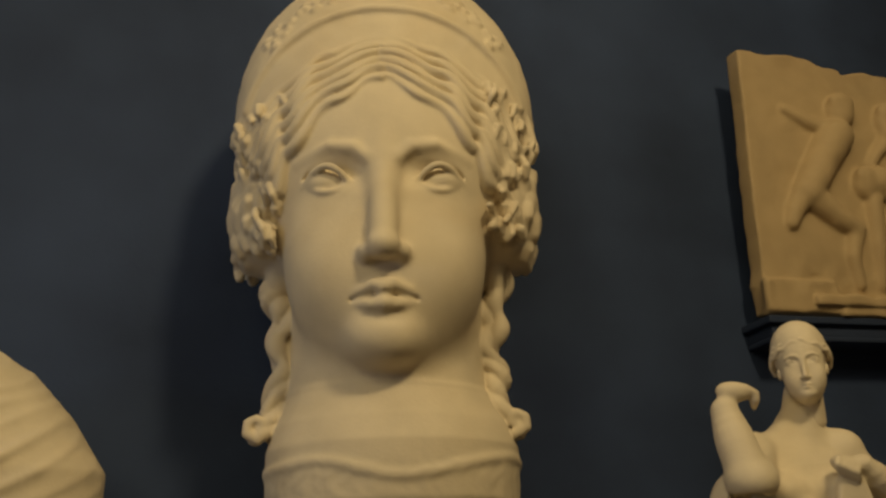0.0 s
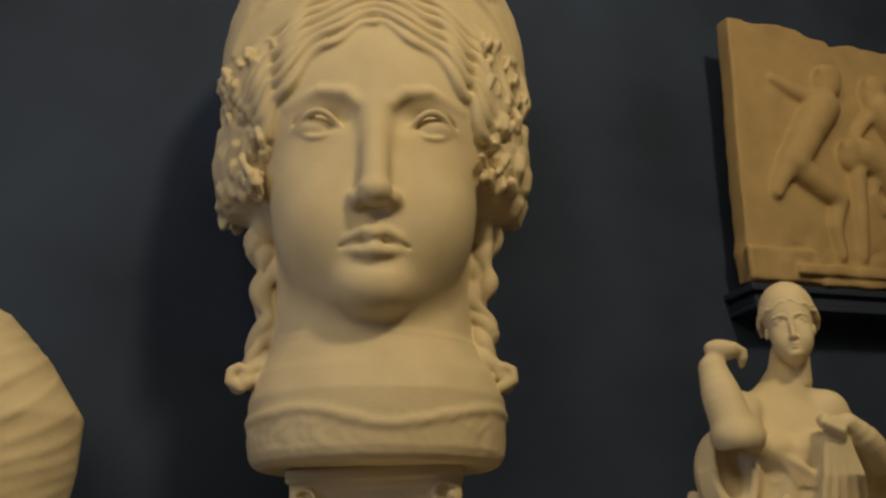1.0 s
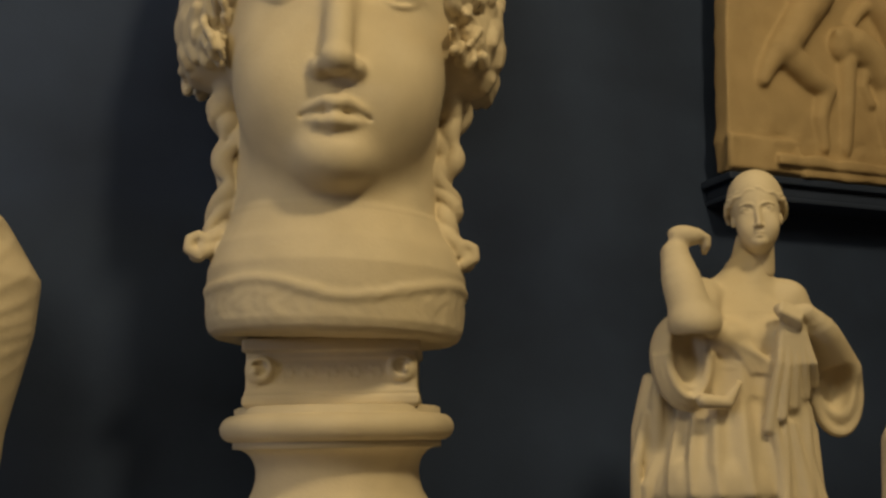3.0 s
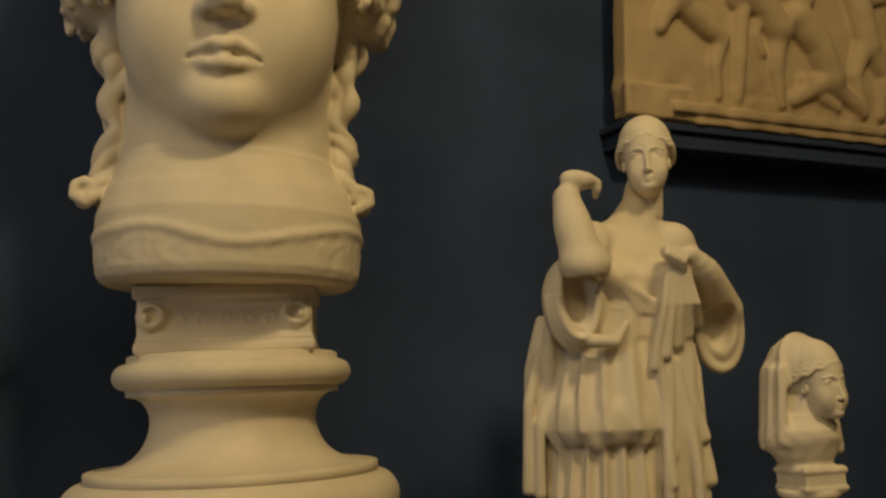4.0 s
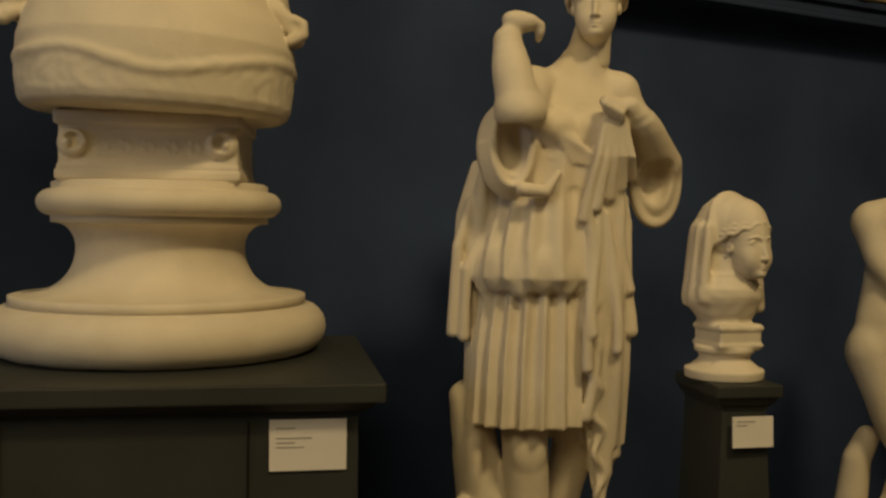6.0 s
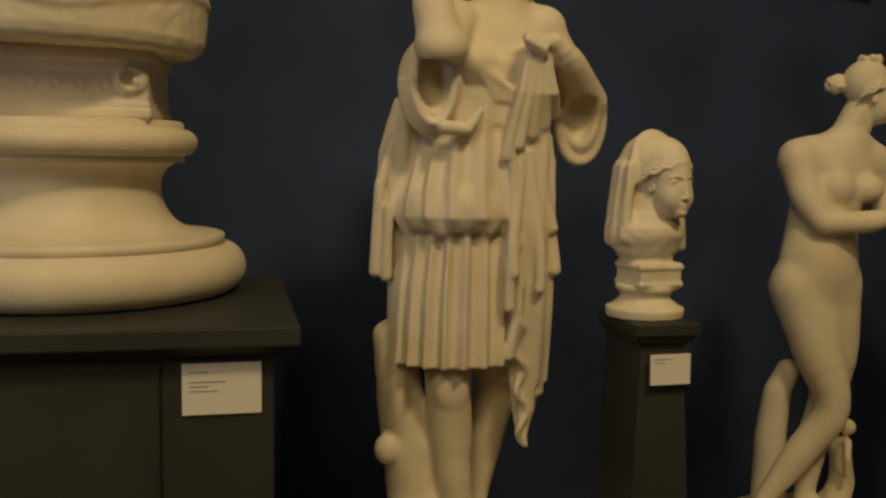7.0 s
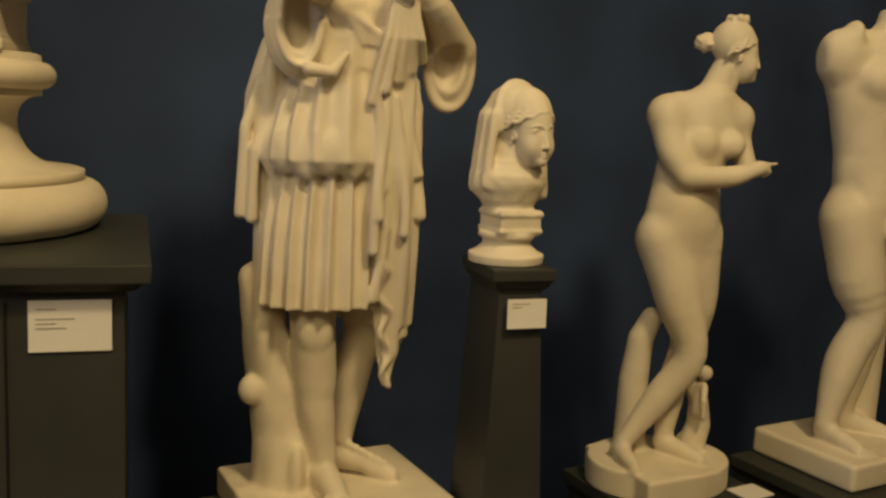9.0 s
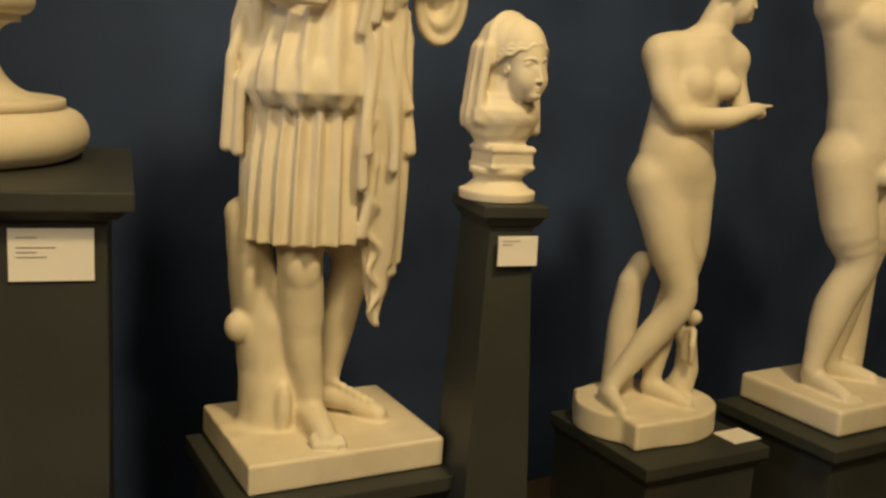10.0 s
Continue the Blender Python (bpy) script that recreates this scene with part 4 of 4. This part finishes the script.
def bathing_statue():
    c = Clay((-0.26, -0.22, -0.085), (0.30, 0.22, 1.27), 0.0042)
    c.loft([(-0.075, 0.02, 0.0, 0.205, 0.165), (0.0, 0.02, 0.0, 0.203, 0.163)], 0.006)
    c.box((-0.03, -0.02, -0.0375), (0.10, 0.150, 0.0375), rz=8, edge=0.008)
    # legs: weight on one, the other crossing
    arm(c, [(-0.022, 0.0, 0.61), (0.018, -0.03, 0.46), (0.060, -0.055, 0.305), (0.0, -0.03, 0.19), (-0.098, -0.015, 0.055)], [0.072, 0.062, 0.044, 0.041, 0.024], 0.02)
    c.tube([(-0.104, -0.005, 0.03), (-0.112, -0.06, 0.022), (-0.112, -0.105, 0.012)], 0.026, 0.017, 0.015)
    arm(c, [(0.083, 0.01, 0.61), (0.092, 0.0, 0.46), (0.078, 0.0, 0.30), (0.055, 0.02, 0.18), (0.045, 0.02, 0.045)], [0.072, 0.062, 0.043, 0.041, 0.025], 0.02)
    c.tube([(0.045, 0.02, 0.028), (0.075, -0.05, 0.022), (0.095, -0.09, 0.012)], 0.027, 0.018, 0.015)
    # hips, waist, chest
    c.loft([(0.54, 0.032, 0.0, 0.060, 0.050), (0.59, 0.036, 0.0, 0.102, 0.070), (0.645, 0.034, 0.0, 0.110, 0.074), (0.70, 0.034, 0.0, 0.104, 0.072), (0.775, 0.036, 0.0, 0.090, 0.072), (0.85, 0.055, 0.0, 0.098, 0.072), (0.925, 0.068, 0.005, 0.112, 0.066), (0.985, 0.082, 0.01, 0.07, 0.05)], 0.02)
    c.ball((0.032, -0.045, 0.68), (0.070, 0.042, 0.085), 0.03)
    for s in (-1, 1):
        c.ball((0.082 + s * 0.045, -0.062, 0.868), (0.036, 0.028, 0.034), 0.025)
        c.ball((0.066 + s * 0.114, 0.0, 0.940), (0.040, 0.042, 0.040), 0.04)
        c.ball((0.04 + s * 0.048, 0.035, 0.60), (0.055, 0.042, 0.06), 0.03)
    arm(c, [(-0.045, 0.0, 0.940), (-0.034, -0.03, 0.85), (-0.008, -0.07, 0.785)], [0.042, 0.040, 0.033], 0.02)
    arm(c, [(0.0, -0.075, 0.780), (0.08, -0.125, 0.788), (0.150, -0.13, 0.806)], [0.031, 0.028, 0.019], 0.015)
    c.ball((0.166, -0.128, 0.812), (0.028, 0.020, 0.020), 0.010, turn=(0, -15, 0))
    c.tube([(0.180, -0.130, 0.822), (0.222, -0.128, 0.826)], 0.0075, 0.0055, 0.004)
    for n in range(3):
        c.tube([(0.178, -0.136 + 0.008 * n, 0.812 - 0.004 * n), (0.196, -0.134 + 0.008 * n, 0.806 - 0.006 * n), (0.186, -0.130 + 0.008 * n, 0.794)], 0.0075, 0.006, 0.004)
    arm(c, [(0.175, 0.0, 0.92), (0.185, -0.02, 0.85), (0.190, -0.05, 0.80)], [0.034, 0.030, 0.026], 0.02)
    c.ball((0.062, 0.010, 0.955), (0.105, 0.046, 0.042), 0.05)
    c.ball((0.042, -0.008, 0.530), (0.055, 0.050, 0.110), 0.04)
    c.rod((0.085, 0.01, 0.97), (0.128, 0.0, 1.07), 0.041, 0.037, 0.04)
    # support and little rider on a sea creature
    c.tube([(-0.030, 0.075, 0.0), (-0.035, 0.07, 0.20), (-0.028, 0.06, 0.32), (-0.005, 0.05, 0.38)], 0.046, 0.030, 0.02)
    c.tube([(0.140, 0.03, 0.0), (0.158, 0.025, 0.07), (0.152, 0.025, 0.14), (0.128, 0.03, 0.19)], 0.040, 0.022, 0.015)
    c.tube([(0.140, 0.0, 0.12), (0.142, 0.0, 0.19)], 0.021, 0.017, 0.01)
    c.ball((0.145, -0.005, 0.232), 0.022, 0.008)
    c.tube([(0.138, -0.02, 0.195), (0.125, -0.04, 0.16), (0.132, -0.035, 0.11)], 0.011, 0.009, 0.006)
    c.tube([(0.125, 0.05, 0.02), (0.145, 0.0, 0.012)], 0.018, 0.010, 0.01)
    ob = c.mesh("standing_nude_statue", PLASTER, 3, finer=[classic_head((0.146, -0.012, 1.036), 0.160, 66, h=0.0022, bun=True)])
    ob.matrix_world = laid(NX, NY, NZ, s=FS)
    tagged(ob, "cream plaster statue of a standing bather, head turned aside", "statue")


bathing_statue()
SX, SY = CX + FS * (NX + 0.075 - CX), CY + FS * (NY - 0.225 - CY)
pedestal("square_pedestal", pose(SX, SY, 0, 0, 0, 10), 0.398, 0.42, CZ + FS * (NZ - 0.0755 - CZ), 0.02, 0.025, "dark painted pedestal under the standing bather")
bm = bmesh.new()
add_box(bm, (-0.05, -0.04, 0), (0.05, 0.04, 0.003))
ob = mesh_object("loose_label_card", bm, CARD)
ob.matrix_world = laid(2.655, 2.20, NZ - 0.0755, 12, s=FS)
tagged(ob, "white label card lying on the pedestal beside the bather", "label")

# ---- headless youth ----
AX, AY, AZ = 3.065, 2.34, 0.718


def youth_torso():
    c = Clay((-0.30, -0.28, -0.09), (0.36, 0.28, 1.34), 0.0055)
    c.box((0.02, -0.005, -0.04), (0.205, 0.18, 0.04), rz=12, edge=0.008)
    arm(c, [(-0.055, 0.0, 0.66), (-0.030, -0.02, 0.50), (0.008, -0.035, 0.37), (-0.040, -0.02, 0.24), (-0.085, -0.02, 0.055)], [0.088, 0.078, 0.054, 0.055, 0.030], 0.025)
    c.tube([(-0.075, -0.01, 0.03), (-0.070, -0.085, 0.024), (-0.060, -0.14, 0.012)], 0.031, 0.020, 0.015)
    for i in range(5):
        c.rod((-0.078 + 0.012 * i, -0.135, 0.014), (-0.076 + 0.013 * i, -0.160, 0.008), 0.009, 0.008, 0.003)
    arm(c, [(0.085, 0.01, 0.66), (0.095, 0.02, 0.50), (0.085, 0.03, 0.36), (0.055, 0.05, 0.22), (0.045, 0.06, 0.055)], [0.092, 0.076, 0.052, 0.054, 0.030], 0.025)
    c.tube([(0.05, 0.06, 0.03), (0.10, 0.02, 0.024), (0.14, -0.02, 0.012)], 0.031, 0.020, 0.015)
    c.loft([(0.59, 0.02, 0.0, 0.070, 0.055), (0.65, 0.02, 0.0, 0.122, 0.086), (0.70, 0.02, 0.0, 0.134, 0.094), (0.75, 0.02, 0.0, 0.134, 0.096), (0.84, 0.015, 0.0, 0.138, 0.092), (0.98, 0.005, 0.0, 0.164, 0.100), (1.07, 0.0, 0.01, 0.192, 0.098), (1.13, 0.005, 0.01, 0.178, 0.085), (1.19, 0.02, 0.015, 0.11, 0.055)], 0.03)
    for s in (-1, 1):
        c.ball((0.02 + s * 0.068, -0.075, 1.05), (0.072, 0.040, 0.055), 0.03)
        c.tube([(0.02 + s * 0.135, -0.05, 0.77), (0.02 + s * 0.085, -0.100, 0.70), (0.02 + s * 0.03, -0.105, 0.65)], 0.006, 0.006, 0.02, cut=True)
    c.rod((0.02, -0.105, 1.03), (0.02, -0.105, 0.82), 0.006, 0.008, 0.03, cut=True)
    c.ball((0.02, -0.09, 0.635), (0.028, 0.022, 0.030), 0.02)
    # broken arm and neck stumps
    c.ball((-0.155, 0.0, 1.115), (0.062, 0.062, 0.072), 0.03)
    c.box((-0.262, 0.0, 1.10), (0.05, 0.14, 0.14), rz=-12, edge=0.01, k=0.008, cut=True)
    c.ball((-0.13, -0.02, 1.175), (0.020, 0.035, 0.035), 0.02)
    arm(c, [(0.17, 0.0, 1.09), (0.215, 0.0, 1.06)], [0.062, 0.060], 0.02)
    c.rod((0.025, 0.01, 1.15), (0.035, 0.0, 1.25), 0.060, 0.052, 0.03)
    c.box((0.035, 0.0, 1.31), (0.09, 0.09, 0.06), edge=0.01, k=0.006, cut=True)
    # tree stump behind
    c.tube([(0.13, 0.10, 0.0), (0.14, 0.10, 0.30), (0.13, 0.08, 0.58)], 0.062, 0.05, 0.02)
    ob = c.mesh("headless_youth_statue", PLASTER, 3)
    ob.matrix_world = laid(AX, AY, AZ, s=FS)
    tagged(ob, "cream plaster statue of a youth, head and arms broken off", "statue")


youth_torso()
SX, SY = CX + FS * (AX + 0.03 - CX), CY + FS * (AY - 0.22 - CY)
pedestal("square_pedestal", pose(SX, SY, 0, 0, 0, 12), 0.47, 0.42, CZ + FS * (AZ - 0.081 - CZ), 0.02, 0.03, "dark painted pedestal under the headless youth")

# ---- draped figure beside the colossal head ----
def draped_torso():
    c = Clay((-0.36, -0.34, -0.01), (0.36, 0.30, 1.22), 0.0065)
    c.loft([(0.0, -0.02, 0.0, 0.19, 0.16), (0.42, 0.0, 0.0, 0.205, 0.17), (0.62, 0.0, 0.0, 0.250, 0.19), (0.73, -0.01, 0.0, 0.268, 0.19), (0.85, -0.05, 0.0, 0.235, 0.17), (0.95, -0.09, 0.0, 0.19, 0.15), (1.0, -0.12, 0.0, 0.15, 0.12), (1.04, -0.13, 0.0, 0.08, 0.07)], 0.02)
    for i in range(20):
        z = 0.12 + 0.043 * i
        pts = []
        for j in range(14):
            t = j / 13
            a = radians(-200 + 200 * t)
            zz = z + 0.30 * (t - 0.6) + 0.012 * math.sin(t * 7 + i) * 1.5
            w = float(np.interp(zz, (0, 0.42, 0.62, 0.73, 0.85, 0.95, 1.0, 1.04), (0.19, 0.205, 0.25, 0.268, 0.235, 0.19, 0.15, 0.08)))
            cx = float(np.interp(zz, (0, 0.62, 0.73, 0.85, 0.95, 1.04), (-0.02, 0, -0.01, -0.05, -0.09, -0.13)))
            pts.append((cx + w * math.cos(a) * 0.985, w * 0.74 * math.sin(a) * 0.985, zz))
        c.tube(pts, 0.009 + 0.007 * (i % 3), 0.005, 0.010)
    ob = c.mesh("draped_figure_statue", PLASTER, 2)
    ob.matrix_world = pose(-0.240, 2.15, 1.245)
    tagged(ob, "yellowed plaster draped figure with diagonal folds on a pedestal", "statue")


draped_torso()
pedestal("display_pedestal", pose(-0.215, 1.93, 0), 0.50, 0.44, 1.23, 0.03, 0.03, "dark painted pedestal under the draped figure")
